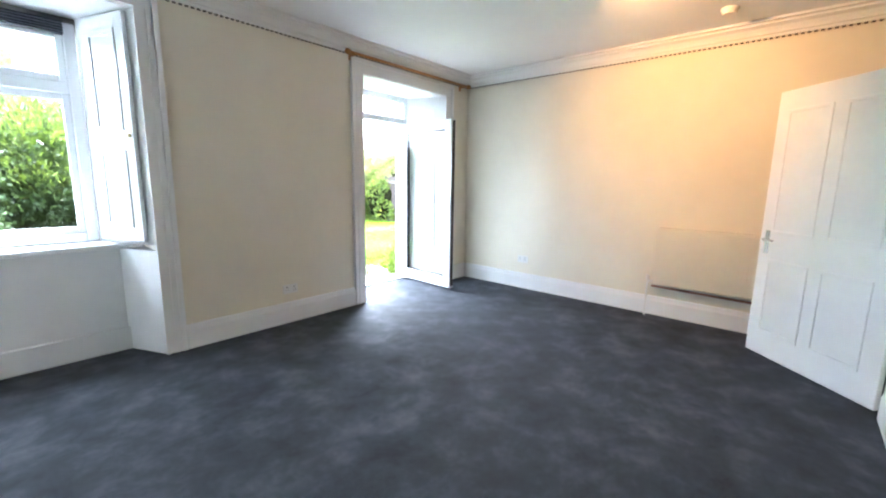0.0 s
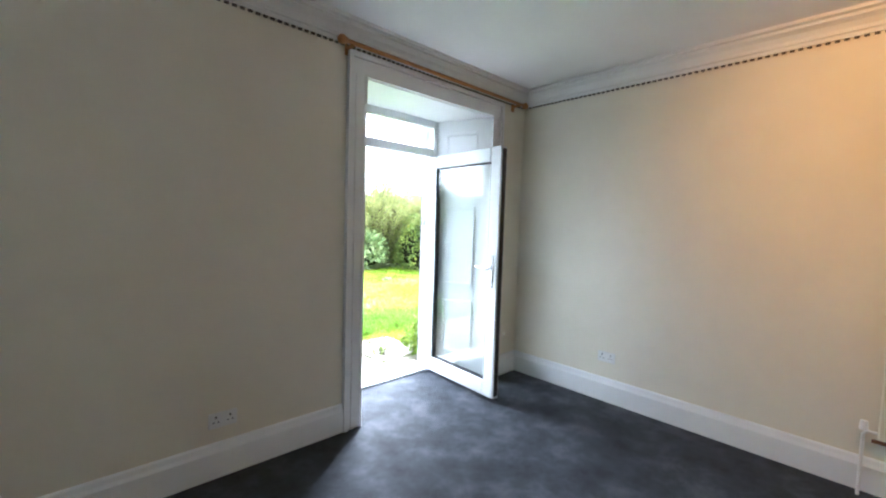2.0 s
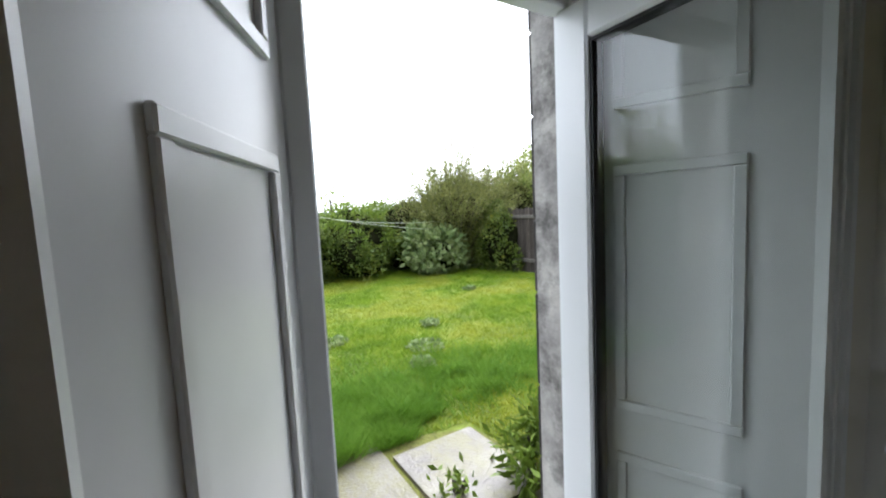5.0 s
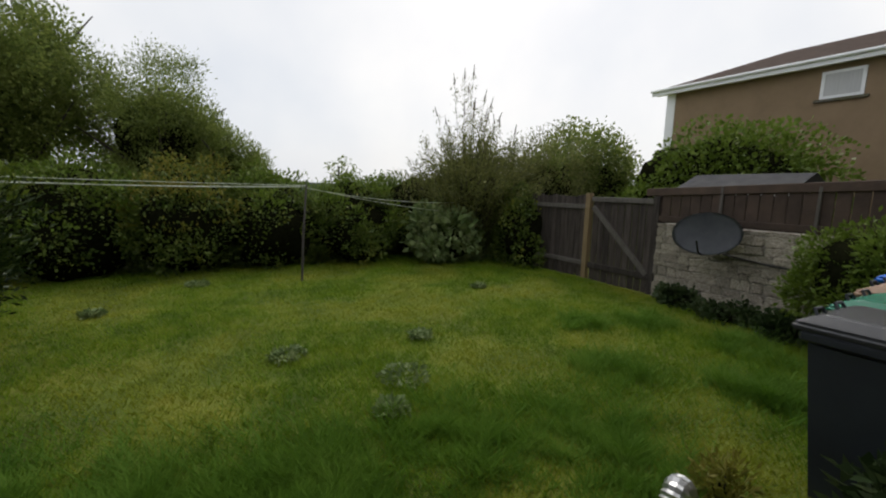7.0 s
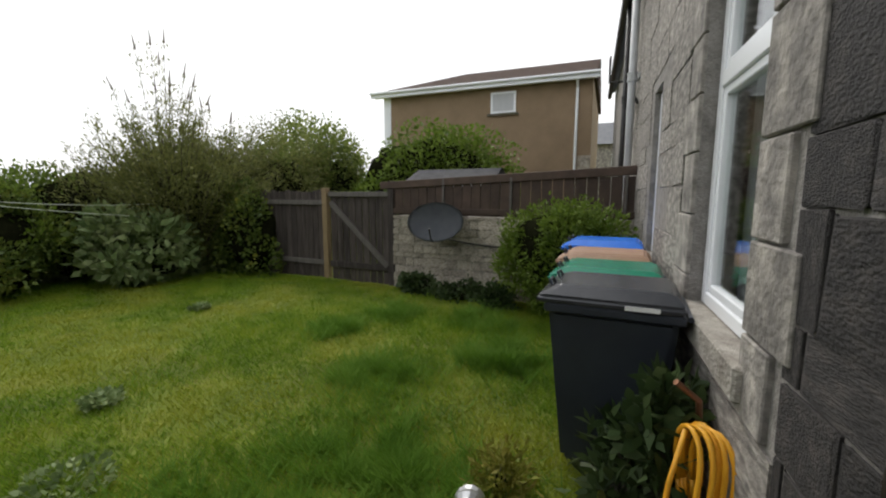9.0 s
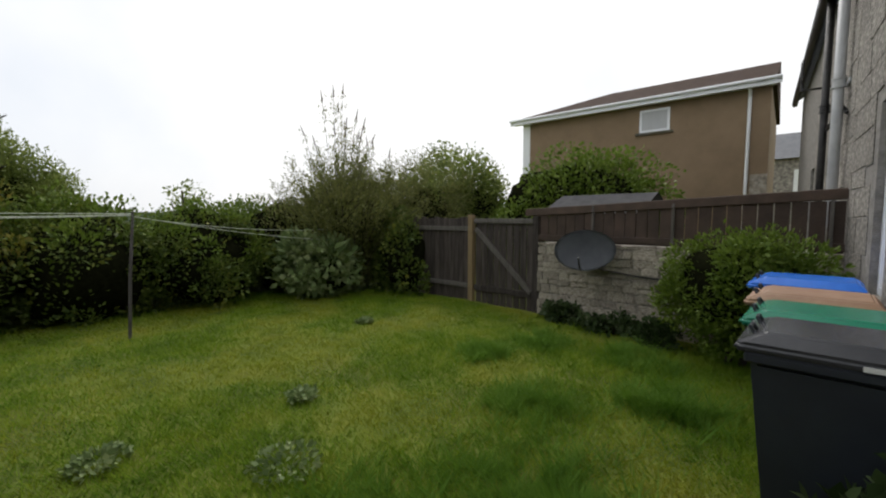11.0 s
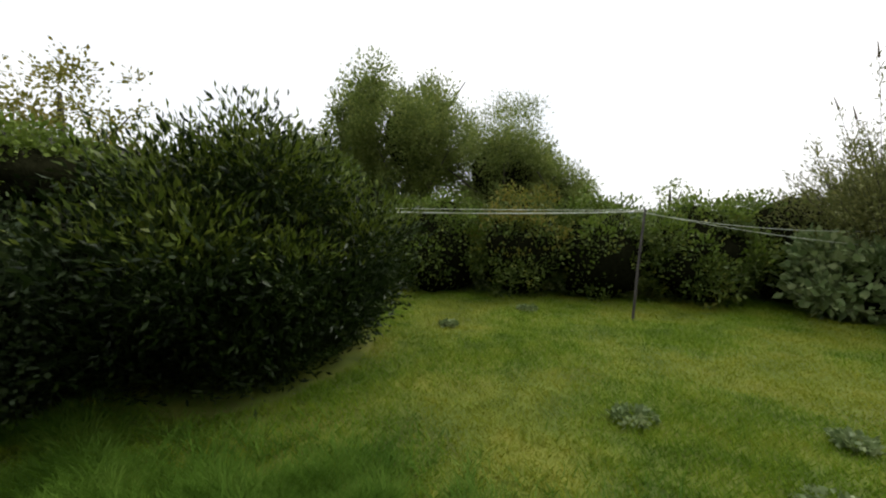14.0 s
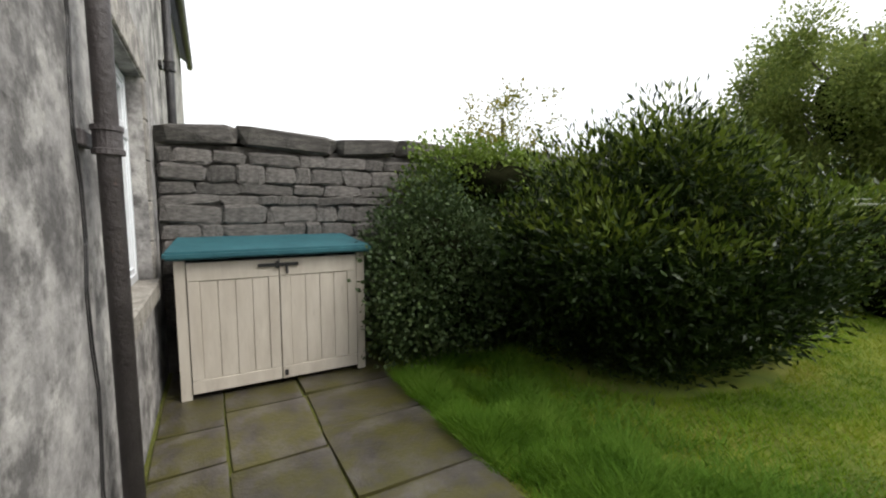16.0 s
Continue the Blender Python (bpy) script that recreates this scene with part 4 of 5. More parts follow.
bush("silver_shrub", (5.75, 9.1, 0.35), (1.1, 0.8, 0.9), 6500, 0.17, "silver", "pale variegated shrub at the lawn edge", seed=20, lobes=30, slim=0.28, inner=0.55, shell=0.3, lobe=(0.15, 0.45))
bush("olive_shrub", (6.7, 9.6, 1.15), (1.5, 1.2, 1.45), 18000, 0.085, "olive", "olive-green shrub at the foot of the buddleia", seed=21, lobes=50, slim=0.16, inner=0.6, shell=0.4, lift=0.4)
stem_shrub("buddleia_bush", 6.6, 9.6, 3.15, 1.9, 250, 140, 0.085, "olive", "tall fan of olive-green buddleia stems", "shrub", 121, bare=0.25)
bush("dark_fence_shrub", (7.2, 8.3, 0.6), (0.7, 0.9, 1.1), 10000, 0.08, "hedge", "dark shrub growing over the fence", seed=22, lobes=18)
bush("corner_shrub", (6.65, 2.1, 0.68), (0.55, 0.78, 0.68), 26000, 0.065, "bright", "bright green shrub in front of the rubble wall", seed=23, lobes=32, slim=0.24, inner=0.72)
bush("neighbour_shrub", (11.2, 6.4, 1.6), (1.2, 2.6, 1.95), 26000, 0.10, "bright", "rounded green shrub behind the fence", seed=24, lobes=34)
bush("airy_shrub", (9.3, 9.6, 1.5), (1.5, 1.3, 1.75), 14000, 0.085, "olive", "airy olive shrub tops behind the fence", seed=26, lobes=36, slim=0.2, inner=0.45, shell=0.3)
stem_shrub("airy_shrub", 8.0, 10.2, 3.5, 1.4, 90, 95, 0.085, "olive", "airy olive shrub tops behind the fence", "shrub", 127, spikes=5)
bush("neighbour_shrub", (11.2, 9.3, 1.6), (1.2, 1.2, 1.85), 13000, 0.09, "tree", "leafy shrub between the fence and the house", seed=28, lobes=36, inner=0.4, shell=0.3)
bush("neighbour_tree", (11.5, 11.0, 1.5), (1.8, 1.8, 2.2), 16000, 0.10, "tree", "dull green tree behind the fence", "tree", seed=25, lobes=26, inner=0.5)


def tree(name, x, y, height, crown, mat, n, label, seed, size=0.12, lobes=30, slim=0.28, inner=0.35):
    rng = np.random.default_rng(seed)
    ob = thing(name, (x, y, G), label, "tree")
    top = Vector((x, y, G + height * 0.8))
    bm = tube([(x, y, G - 0.1), (x + 0.05, y, G + height * 0.35), tuple(top)], 0.16, 9, None, 0.03)
    for k in range(9):
        a = rng.uniform(0, 6.28); z0 = G + height * rng.uniform(0.25, 0.6)
        e = (x + math.cos(a) * crown[0] * 0.75, y + math.sin(a) * crown[1] * 0.75, z0 + height * rng.uniform(0.12, 0.3))
        tube([(x, y, z0), ((x + e[0]) / 2, (y + e[1]) / 2, z0 + (e[2] - z0) * 0.35), e], 0.05, 6, bm, 0.012)
    part("trunk", bm, "bark", ob)
    c = (x, y, G + height - crown[2])
    # dark solid behind the leaves, painted as the crown's inner shade
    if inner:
        part("inner_mass", core(c, [r * inner for r in crown], seed), "crownshade", ob, smooth=True)
    p, w = lumpy(rng, c, crown, lobes, n, -0.1, (0.14, 0.36), 0.15, (0.3, 0.95))
    leaves("crown", p + rng.normal(0, 0.05, p.shape), w, size, mat, ob, slim=slim, seed=seed)
    return ob


tree("yellow_tree", -6.2, 6.3, 4.2, (1.3, 1.2, 1.25), "yellow", 3200, "airy yellowing small tree behind the garden wall", 38, 0.08, 26, inner=0)
tree("garden_tree", -2.8, 12.6, 6.3, (2.1, 1.6, 2.6), "tree", 70000, "tall leafy green tree behind the hedge", 31, 0.08, 42, inner=0.3)
tree("garden_tree", -4.6, 12.2, 4.6, (1.5, 1.4, 1.9), "tree", 24000, "leafy green tree behind the hedge", 32, 0.10, 44, inner=0.35)
tree("willow_tree", -0.1, 12.3, 4.75, (2.0, 1.5, 2.1), "willow", 56000, "pale green willow beside the tall tree", 33, 0.08, 44, slim=0.16, inner=0.42)
tree("willow_tree", 1.25, 12.2, 3.6, (1.3, 1.0, 1.6), "willow", 22000, "low pale green willow above the hedge", 36, 0.085, 46, slim=0.18, inner=0.3)
stem_shrub("flowering_buddleia", 6.75, 10.2, 4.6, 1.15, 40, 85, 0.095, "olive", "spindly tall buddleia with dried flower spikes", "shrub", 134, spikes=16, bare=0.45, slim=0.13)
tree("dark_tree", 9.6, 9.7, 3.3, (1.1, 1.0, 1.1), "tree", 5000, "dark slender tree behind the fence", 35, 0.10, 22, inner=0.3)
tree("bare_tree", 4.9, 16.0, 3.1, (0.8, 0.8, 0.7), "tree", 260, "far gnarled half-bare tree", 37, 0.12, 8, inner=0)
solo("far_hill", prism(bmesh.new(), [(-160, 150), (-60, 170), (20, 165), (120, 190), (160, 230), (-200, 260)], -2.0, 3.6), "hill", "low distant hill on the horizon", "backdrop", "structure")

# ---- washing line ----
line = thing("washing_line", (2.2, 8.2, gz(2.2, 8.2)), "grey metal washing-line pole with several slack lines", "washing line")
part("pole", tube([(2.19, 8.17, G - 0.05), (2.24, 8.2, 0.7), (2.32, 8.26, 1.56)], 0.022, 8, None, 0.017), "greyiron", line)
for k, (e, sag) in enumerate([((-3.6, 7.7, 1.58), 0.02), ((-3.6, 7.3, 1.52), 0.05), ((-3.6, 7.0, 1.60), 0.08), ((6.0, 9.0, 1.0), 0.06), ((6.2, 9.3, 1.25), 0.10)]):
    a = Vector((2.32, 8.26, 1.54 - 0.012 * k)); b = Vector(e)
    pts = [a.lerp(b, t / 12) - Vector((0, 0, sag * 4 * (t / 12) * (1 - t / 12))) for t in range(13)]
    part("line", tube(pts, 0.005, 5), "rope", line)

# ---- fence, gate, rubble wall ----
FX = 7.3
fence = thing("fence", (FX, 7.5, G), "weathered brown close-boarded timber fence", "fence")
y = 6.52
rng2 = random.Random(8)
while y < 9.4:
    w = rng2.uniform(0.115, 0.135)
    part("board", boxes((FX + 0.03, y, G - 0.06, FX + 0.052, y + w, 1.47 + rng2.uniform(-0.02, 0.03)), bevel=0.004), "fence", fence)
    y += w + 0.012
for z in (0.10, 1.22):
    part("rail", boxes((FX - 0.02, 6.46, z, FX + 0.03, 9.4, z + 0.09), bevel=0.006), "oldwood", fence)
gate_post = solo("gate_post", boxes((FX - 0.06, 6.36, G - 0.2, FX + 0.05, 6.47, 1.53), bevel=0.008), "post", "tan new timber gate post", "gate post")
solo("gate_post", boxes((FX - 0.04, 4.94, G - 0.2, FX + 0.07, 5.055, 1.50), bevel=0.008), "fence", "dark weathered gate post against the rubble wall", "gate post")
gate = thing("garden_gate", (FX, 5.7, G), "weathered boarded timber garden gate with diagonal brace", "gate")
y = 5.07
while y < 6.3:
    w = rng2.uniform(0.12, 0.14)
    part("board", boxes((FX + 0.02, y, G - 0.03, FX + 0.042, min(y + w, 6.345), 1.40 + rng2.uniform(-0.02, 0.02)), bevel=0.004), "fence", gate)
    y += w + 0.014
part("rail", boxes((FX - 0.02, 5.06, 1.37, FX + 0.06, 6.35, 1.46), bevel=0.008), "oldwood", gate)
part("rail", boxes((FX - 0.02, 5.06, 0.08, FX + 0.02, 6.35, 0.19), bevel=0.006), "fence", gate)
br = boxes((FX - 0.03, -0.82, -0.045, FX + 0.018, 0.82, 0.045), bevel=0.005)
br.transform(Matrix.Translation((0, 5.70, 0.72)) @ Matrix.Rotation(radians(42), 4, "X"))
part("brace", br, "oldwood", gate)
top_fence = thing("low_fence", (FX, 3, 1.05), "dark brown low board fence on top of the rubble wall", "fence")
part("rail", boxes((FX - 0.03, 1.24, 1.60, FX + 0.05, 5.2, 1.72), bevel=0.008, m=Matrix.Translation((0, 0, -0.10)) @ Matrix.Translation((0, 5.2, 1.6)) @ Matrix.Rotation(radians(-2.4), 4, "X") @ Matrix.Translation((0, -5.2, -1.6))), "rail", top_fence)
part("rail", boxes((FX - 0.03, 1.24, 1.10, FX + 0.03, 5.0, 1.19), bevel=0.006), "rail", top_fence)
y = 1.26
while y < 5.0:
    part("board", boxes((FX, y, 1.08, FX + 0.022, y + 0.14, 1.62 + 0.03 * (5 - y) / 4), bevel=0.003), "rail", top_fence)
    y += 0.153
for yy in (1.35, 2.9, 4.0):
    part("post", boxes((FX - 0.035, yy, 1.05, FX - 0.001, yy + 0.035, 1.66), bevel=0.003), "oldwood", top_fence)


def stone_mesh(seed, name, bevel=0.13, rough=0.065):
    """A rough squared stone, one metre in each direction, face towards -x."""
    r = random.Random(seed)
    bm = bmesh.new()
    bmesh.ops.create_cube(bm, size=1.0)
    bmesh.ops.bevel(bm, geom=bm.edges[:], offset=bevel, segments=1, affect="EDGES")
    for v in bm.verts:
        v.co += Vector([r.uniform(-rough, rough) for _ in range(3)])
        v.co.z += 0.05 * r.choice((-1, 1)) * abs(v.co.y)
    me = bpy.data.meshes.new(name)
    bm.to_mesh(me); bm.free()
    return me


def rubble(parent, mat, x, y0, y1, z0, z1, depth, seed, rows=(0.10, 0.24), cols=(0.16, 0.5), face=1):
    """Uneven courses of stones bedded in mortar on a wall face at x."""
    r = random.Random(seed)
    meshes = [finish(stone_mesh(seed * 10 + k, "stone"), mat, False) for k in range(7)]
    z = z0
    while z < z1 - 0.04:
        h = min(r.uniform(*rows), z1 - z)
        y = y0
        while y < y1 - 0.03:
            w = min(r.uniform(*cols) * (0.7 + h * 2), y1 - y)
            ob = new("stone", r.choice(meshes))
            ob.parent = parent
            loc = Vector((x + face * r.uniform(-0.012, 0.012), y + w / 2, z + h / 2))
            ob.matrix_basis = BASE[parent].inverted() @ Matrix.Translation(loc) @ Matrix.Rotation(r.uniform(-0.09, 0.09), 4, "X") @ Matrix.Diagonal((depth, max(w - 0.006, 0.04), max(h * r.uniform(0.85, 1.12), 0.03), 1))
            y += w
        z += h


# the ruined wall by the gate
low_wall = solo("wall_rubble", boxes((FX - 0.02, 1.24, G - 0.2, FX + 0.3, 4.93, 1.06)), "limemortar", "low pale rubble garden wall beside the gate", "wall", "structure")
dish = thing("satellite_dish", (FX - 0.05, 3.95, 0.6), "grey oval satellite dish on a wall bracket", "satellite dish")
bm = bmesh.new()
dm = Matrix.Translation((FX - 0.33, 3.98, 0.97)) @ Matrix.Rotation(radians(-80), 4, "Z") @ Matrix.Rotation(radians(70), 4, "X")
rings = []
for k in range(9):
    q = k / 8
    rings.append([bm.verts.new(dm @ Vector((0.44 * q * math.cos(a), 0.31 * q * math.sin(a), 0.10 * q * q))) for a in [2 * math.pi * j / 36 for j in range(36)]] if k else [bm.verts.new(dm @ Vector((0, 0, 0)))])
for j in range(36):
    bm.faces.new((rings[0][0], rings[1][j], rings[1][(j + 1) % 36]))
    for k in range(1, 8):
        bm.faces.new((rings[k][j], rings[k + 1][j], rings[k + 1][(j + 1) % 36], rings[k][(j + 1) % 36]))
bmesh.ops.solidify(bm, geom=bm.faces[:], thickness=0.012)
part("reflector", bm, "dish", dish, smooth=True)
part("bracket", tube([(FX, 3.95, 0.70), (FX - 0.2, 3.96, 0.72), (FX - 0.29, 3.97, 0.9)], 0.02, 8), "iron", dish)
part("feed_arm", tube([dm @ Vector(p) for p in ((0, -0.31, 0.10), (0, -0.30, 0.22), (0, -0.18, 0.36))], 0.012, 8), "iron", dish)
part("cable", tube([(FX - 0.06, 3.9, 0.70), (FX - 0.05, 3.3, 0.63), (FX - 0.05, 2.4, 0.60)], 0.012, 6), "iron", dish)
for k, (x, y, r) in enumerate([(7.0, 4.3, 0.3), (6.9, 3.6, 0.36), (6.85, 3.0, 0.36)]):
    bush("ground_ivy", (x, y, G + 0.06), (r * 0.8, r * 1.2, 0.22), 1600, 0.07, "cotoneaster", "low leafy weeds at the foot of the rubble wall", "weed", seed=60 + k, lobes=10, stems=2, inner=0.5)

# ---- garden wall by the store ----
GX = -4.1
garden_wall = solo("wall_garden", boxes((GX - 0.4, YO + 0.01, G - 0.2, GX - 0.015, 12.0, 2.02)), "cope", "old grey rubble-stone garden wall with cope stones", "wall", "structure")

# ---- bin store ----
store = thing("bin_store", (-3.7, 1.66, G), "cream boarded double-door bin store with teal felt lid", "bin store")
sx, sy0, sy1, sz = -3.3, 0.93, 2.40, 1.0
part("side_panel", boxes((GX + 0.02, sy0 - 0.03, G + 0.06, sx - 0.03, sy0, sz), bevel=0.004), "rail", store)
part("side_panel", boxes((GX + 0.02, sy1, G + 0.06, sx - 0.03, sy1 + 0.03, sz), bevel=0.004), "rail", store)
for y in (sy0 - 0.035, sy1 - 0.045):
    part("corner_post", boxes((sx - 0.03, y, G, sx + 0.012, y + 0.08, sz), bevel=0.005), "storecream", store)
mid = (sy0 + sy1) / 2
for a, b in ((sy0 + 0.05, mid - 0.004), (mid + 0.004, sy1 - 0.05)):
    d = part("door", boxes((sx - 0.012, a, G + 0.05, sx + 0.008, b, sz - 0.02), bevel=0.003), "storecream", store)
    part("top_rail", boxes((sx + 0.008, a, sz - 0.17, sx + 0.026, b, sz - 0.022), bevel=0.004), "storecream", d)
    part("bottom_rail", boxes((sx + 0.008, a, G + 0.052, sx + 0.026, b, G + 0.16), bevel=0.004), "storecream", d)
    for y in (a, b - 0.085):
        part("stile", boxes((sx + 0.008, y, G + 0.162, sx + 0.026, y + 0.085, sz - 0.172), bevel=0.004), "storecream", d)
    nb = 4
    bw = (b - a - 0.17) / nb
    for k in range(nb):
        part("plank", boxes((sx + 0.008, a + 0.085 + k * bw + 0.002, G + 0.162, sx + 0.018, a + 0.085 + (k + 1) * bw - 0.002, sz - 0.172), bevel=0.003), "storecream", d)
bm = boxes((sx + 0.026, mid - 0.17, sz - 0.085, sx + 0.045, mid + 0.16, sz - 0.055), (sx + 0.026, mid - 0.03, sz - 0.10, sx + 0.05, mid + 0.0, sz - 0.04), bevel=0.004)
tube([(sx + 0.04, mid + 0.06, sz - 0.075), (sx + 0.055, mid + 0.065, sz - 0.15)], 0.011, 8, bm)
part("bolt", bm, "iron", store, "dark iron sliding bolt")
part("hasp", boxes((sx + 0.026, mid + 0.02, G + 0.08, sx + 0.036, mid + 0.05, G + 0.13), bevel=0.002), "iron", store)
bm = bmesh.new()
vs = [bm.verts.new(p) for p in [(sx + 0.10, sy0 - 0.10, sz + 0.01), (sx + 0.10, sy1 + 0.08, sz + 0.01), (sx + 0.10, sy1 + 0.08, sz + 0.075), (sx + 0.10, sy0 - 0.10, sz + 0.075), (GX + 0.02, sy0 - 0.06, sz + 0.07), (GX + 0.02, sy1 + 0.06, sz + 0.07), (GX + 0.02, sy1 + 0.06, sz + 0.14), (GX + 0.02, sy0 - 0.06, sz + 0.14)]]
for f in ((0, 1, 2, 3), (3, 2, 6, 7), (4, 5, 1, 0), (7, 6, 5, 4), (0, 3, 7, 4), (1, 5, 6, 2)):
    bm.faces.new([vs[k] for k in f])
bmesh.ops.recalc_face_normals(bm, faces=bm.faces)
bmesh.ops.bevel(bm, geom=bm.edges[:], offset=0.018, segments=2, affect="EDGES")
part("lid", bm, "teal", store, "teal felt-covered sloping lid")

# ---- wheelie bins ----
def wheelie_bin(x, lid_mat, label, h=1.06):
    y0 = YO + 0.06 + swing(x)
    ob = thing("wheelie_bin", (x, y0 + 0.36, G), label, "wheelie bin", "row of wheelie bins")
    bm = bmesh.new()
    w, d = 0.54, 0.66
    lo = [(-w / 2 + 0.05, 0.10, 0.03), (w / 2 - 0.05, 0.10, 0.03), (w / 2 - 0.05, d - 0.09, 0.03), (-w / 2 + 0.05, d - 0.09, 0.03)]
    hi = [(-w / 2, 0.02, h - 0.12), (w / 2, 0.02, h - 0.12), (w / 2, d, h - 0.12), (-w / 2, d, h - 0.12)]
    vl = [bm.verts.new((x + a, y0 + b, G + c)) for a, b, c in lo]; vh = [bm.verts.new((x + a, y0 + b, G + c)) for a, b, c in hi]
    bm.faces.new(vl[::-1]); bm.faces.new(vh)
    for k in range(4):
        bm.faces.new((vl[k], vl[(k + 1) % 4], vh[(k + 1) % 4], vh[k]))
    bmesh.ops.bevel(bm, geom=bm.edges[:], offset=0.03, segments=2, affect="EDGES")
    part("body", bm, "bin", ob)
    part("rim", boxes((x - w / 2 - 0.022, y0 - 0.005, G + h - 0.135, x + w / 2 + 0.022, y0 + d + 0.02, G + h - 0.085), bevel=0.01), "bin", ob)
    bm = bmesh.new()
    low = [(-w / 2 - 0.03, 0.0), (w / 2 + 0.03, 0.0), (w / 2 + 0.03, d + 0.06), (-w / 2 - 0.03, d + 0.06)]
    top = [(-w / 2 + 0.05, 0.05), (w / 2 - 0.05, 0.05), (w / 2 - 0.05, d - 0.05), (-w / 2 + 0.05, d - 0.05)]
    a = [bm.verts.new((x + p, y0 + q, G + h - 0.085)) for p, q in low]; b = [bm.verts.new((x + p, y0 + q, G + h - 0.045)) for p, q in low]
    c = [bm.verts.new((x + p, y0 + q, G + h + 0.012)) for p, q in top]
    bm.faces.new(a[::-1]); bm.faces.new(c)
    for r0, r1 in ((a, b), (b, c)):
        for k in range(4):
            bm.faces.new((r0[k], r0[(k + 1) % 4], r1[(k + 1) % 4], r1[k]))
    bmesh.ops.bevel(bm, geom=bm.edges[:], offset=0.014, segments=2, affect="EDGES")
    lid = part("lid", bm, lid_mat, ob)
    for s in (-1, 1):
        part("lid_grip", tube([(x + s * 0.13 - 0.05, y0 + d - 0.01, G + h - 0.015), (x + s * 0.13 - 0.04, y0 + d + 0.01, G + h + 0.018), (x + s * 0.13 + 0.04, y0 + d + 0.01, G + h + 0.018), (x + s * 0.13 + 0.05, y0 + d - 0.01, G + h - 0.015)], 0.009, 6), "bin", lid)
    part("handle_bar", tube([(x - w / 2, y0 - 0.02, G + h - 0.10), (x + w / 2, y0 - 0.02, G + h - 0.10)], 0.015, 8), "bin", ob)
    for s in (-1, 1):
        bm = bmesh.new()
        bmesh.ops.create_cone(bm, cap_ends=True, segments=18, radius1=0.10, radius2=0.10, depth=0.05, matrix=Matrix.Translation((x + s * (w / 2 - 0.03), y0 + 0.06, G + 0.10)) @ Matrix.Rotation(math.pi / 2, 4, "Y"))
        part("wheel", bm, "rubber", ob)
    return ob


bin1 = wheelie_bin(3.86, "binlid", "charcoal wheelie bin with a dark grey lid")
part("sticker", boxes((3.556, 1.09, G + 0.983, 3.559, 1.25, G + 1.005)), "plastic", bin1, "white paper sticker on the lid edge")
wheelie_bin(4.46, "green", "charcoal wheelie bin with a green lid")
wheelie_bin(5.06, "brown", "charcoal wheelie bin with a faded brown lid", 1.08)
wheelie_bin(5.66, "blue", "charcoal wheelie bin with a bright blue lid", 1.12)

# ---- pipes on the house ----
def downpipe(name, x, r, mat, z0, z1, collars, label, y=None):
    y = YO + 0.05 + r if y is None else y
    ob = thing(name, (x, y, z0), label, "drainpipe", on_wall=True)
    part("pipe", tube([(x, y, z0), (x, y, z1)], r, 16), mat, ob, smooth=True)
    for z in collars:
        profile = ((-0.057, 1.02), (-0.056, 1.36), (-0.036, 1.36), (-0.032, 1.22), (0.032, 1.22), (0.036, 1.36), (0.056, 1.36), (0.057, 1.02))
        part("collar", tube([(x, y, z + dz) for dz, rr in profile], [r * rr for dz, rr in profile], 18), mat, ob)
        part("wall_strap", boxes((x - r * 2.1, YO, z - 0.03, x + r * 2.1, YO + 0.03, z + 0.03), bevel=0.004), mat, ob)
    return ob


downpipe("drainpipe", 2.05, 0.055, "iron", G, EAVE, (0.25, 1.56, 3.6), "black-painted cast-iron drainpipe beside the garden door")
downpipe("drainpipe", -1.60, 0.040, "greyiron", G, EAVE, (1.68, 3.5), "brownish-grey iron drainpipe with a rusty collar")
for dx, r in ((0.075, 0.004), (0.11, 0.003)):
    cab = thing("wall_cable", (-1.60 + dx, YO + 0.02, G), "thin dark cable clipped to the wall", "cable")
    part("cable", tube([(-1.60 + dx + 0.03 * math.sin(k * 1.7), YO + 0.012, 0.1 + 0.2 * k) for k in range(16)], r, 6), "iron", cab)
downpipe("drainpipe", 7.75, 0.05, "pipewhite", 0.2, EAVE, (1.4, 3.0), "pale grey drainpipe on the terrace wall")
downpipe("drainpipe", 9.2, 0.045, "iron", 0.2, EAVE, (1.4, 3.0), "black iron drainpipe on the terrace wall")
downpipe("drainpipe", -5.2, 0.045, "iron", 0.2, EAVE, (1.4, 3.0), "black iron drainpipe on the terrace wall")
aerial = thing("wall_bracket", (9.4, YO, 3.4), "dark iron bracket with cables high on the wall", "bracket", on_wall=True)
part("arm", tube([(9.4, YO, 3.35), (9.4, YO + 0.35, 3.35), (9.4, YO + 0.35, 3.75)], 0.02, 6), "iron", aerial)
part("fork", tube([(9.25, YO + 0.35, 3.75), (9.25, YO + 0.35, 3.5), (9.55, YO + 0.35, 3.5), (9.55, YO + 0.35, 3.75)], 0.015, 6), "iron", aerial)
pp = thing("waste_pipe", (8.4, YO + 0.05, 2.6), "thin dark waste pipe running along the wall", "pipe", on_wall=True)
part("pipe", tube([(7.7, YO + 0.02, 2.65), (7.8, YO + 0.06, 2.75), (9.2, YO + 0.06, 2.7)], 0.022, 8), "iron", pp)

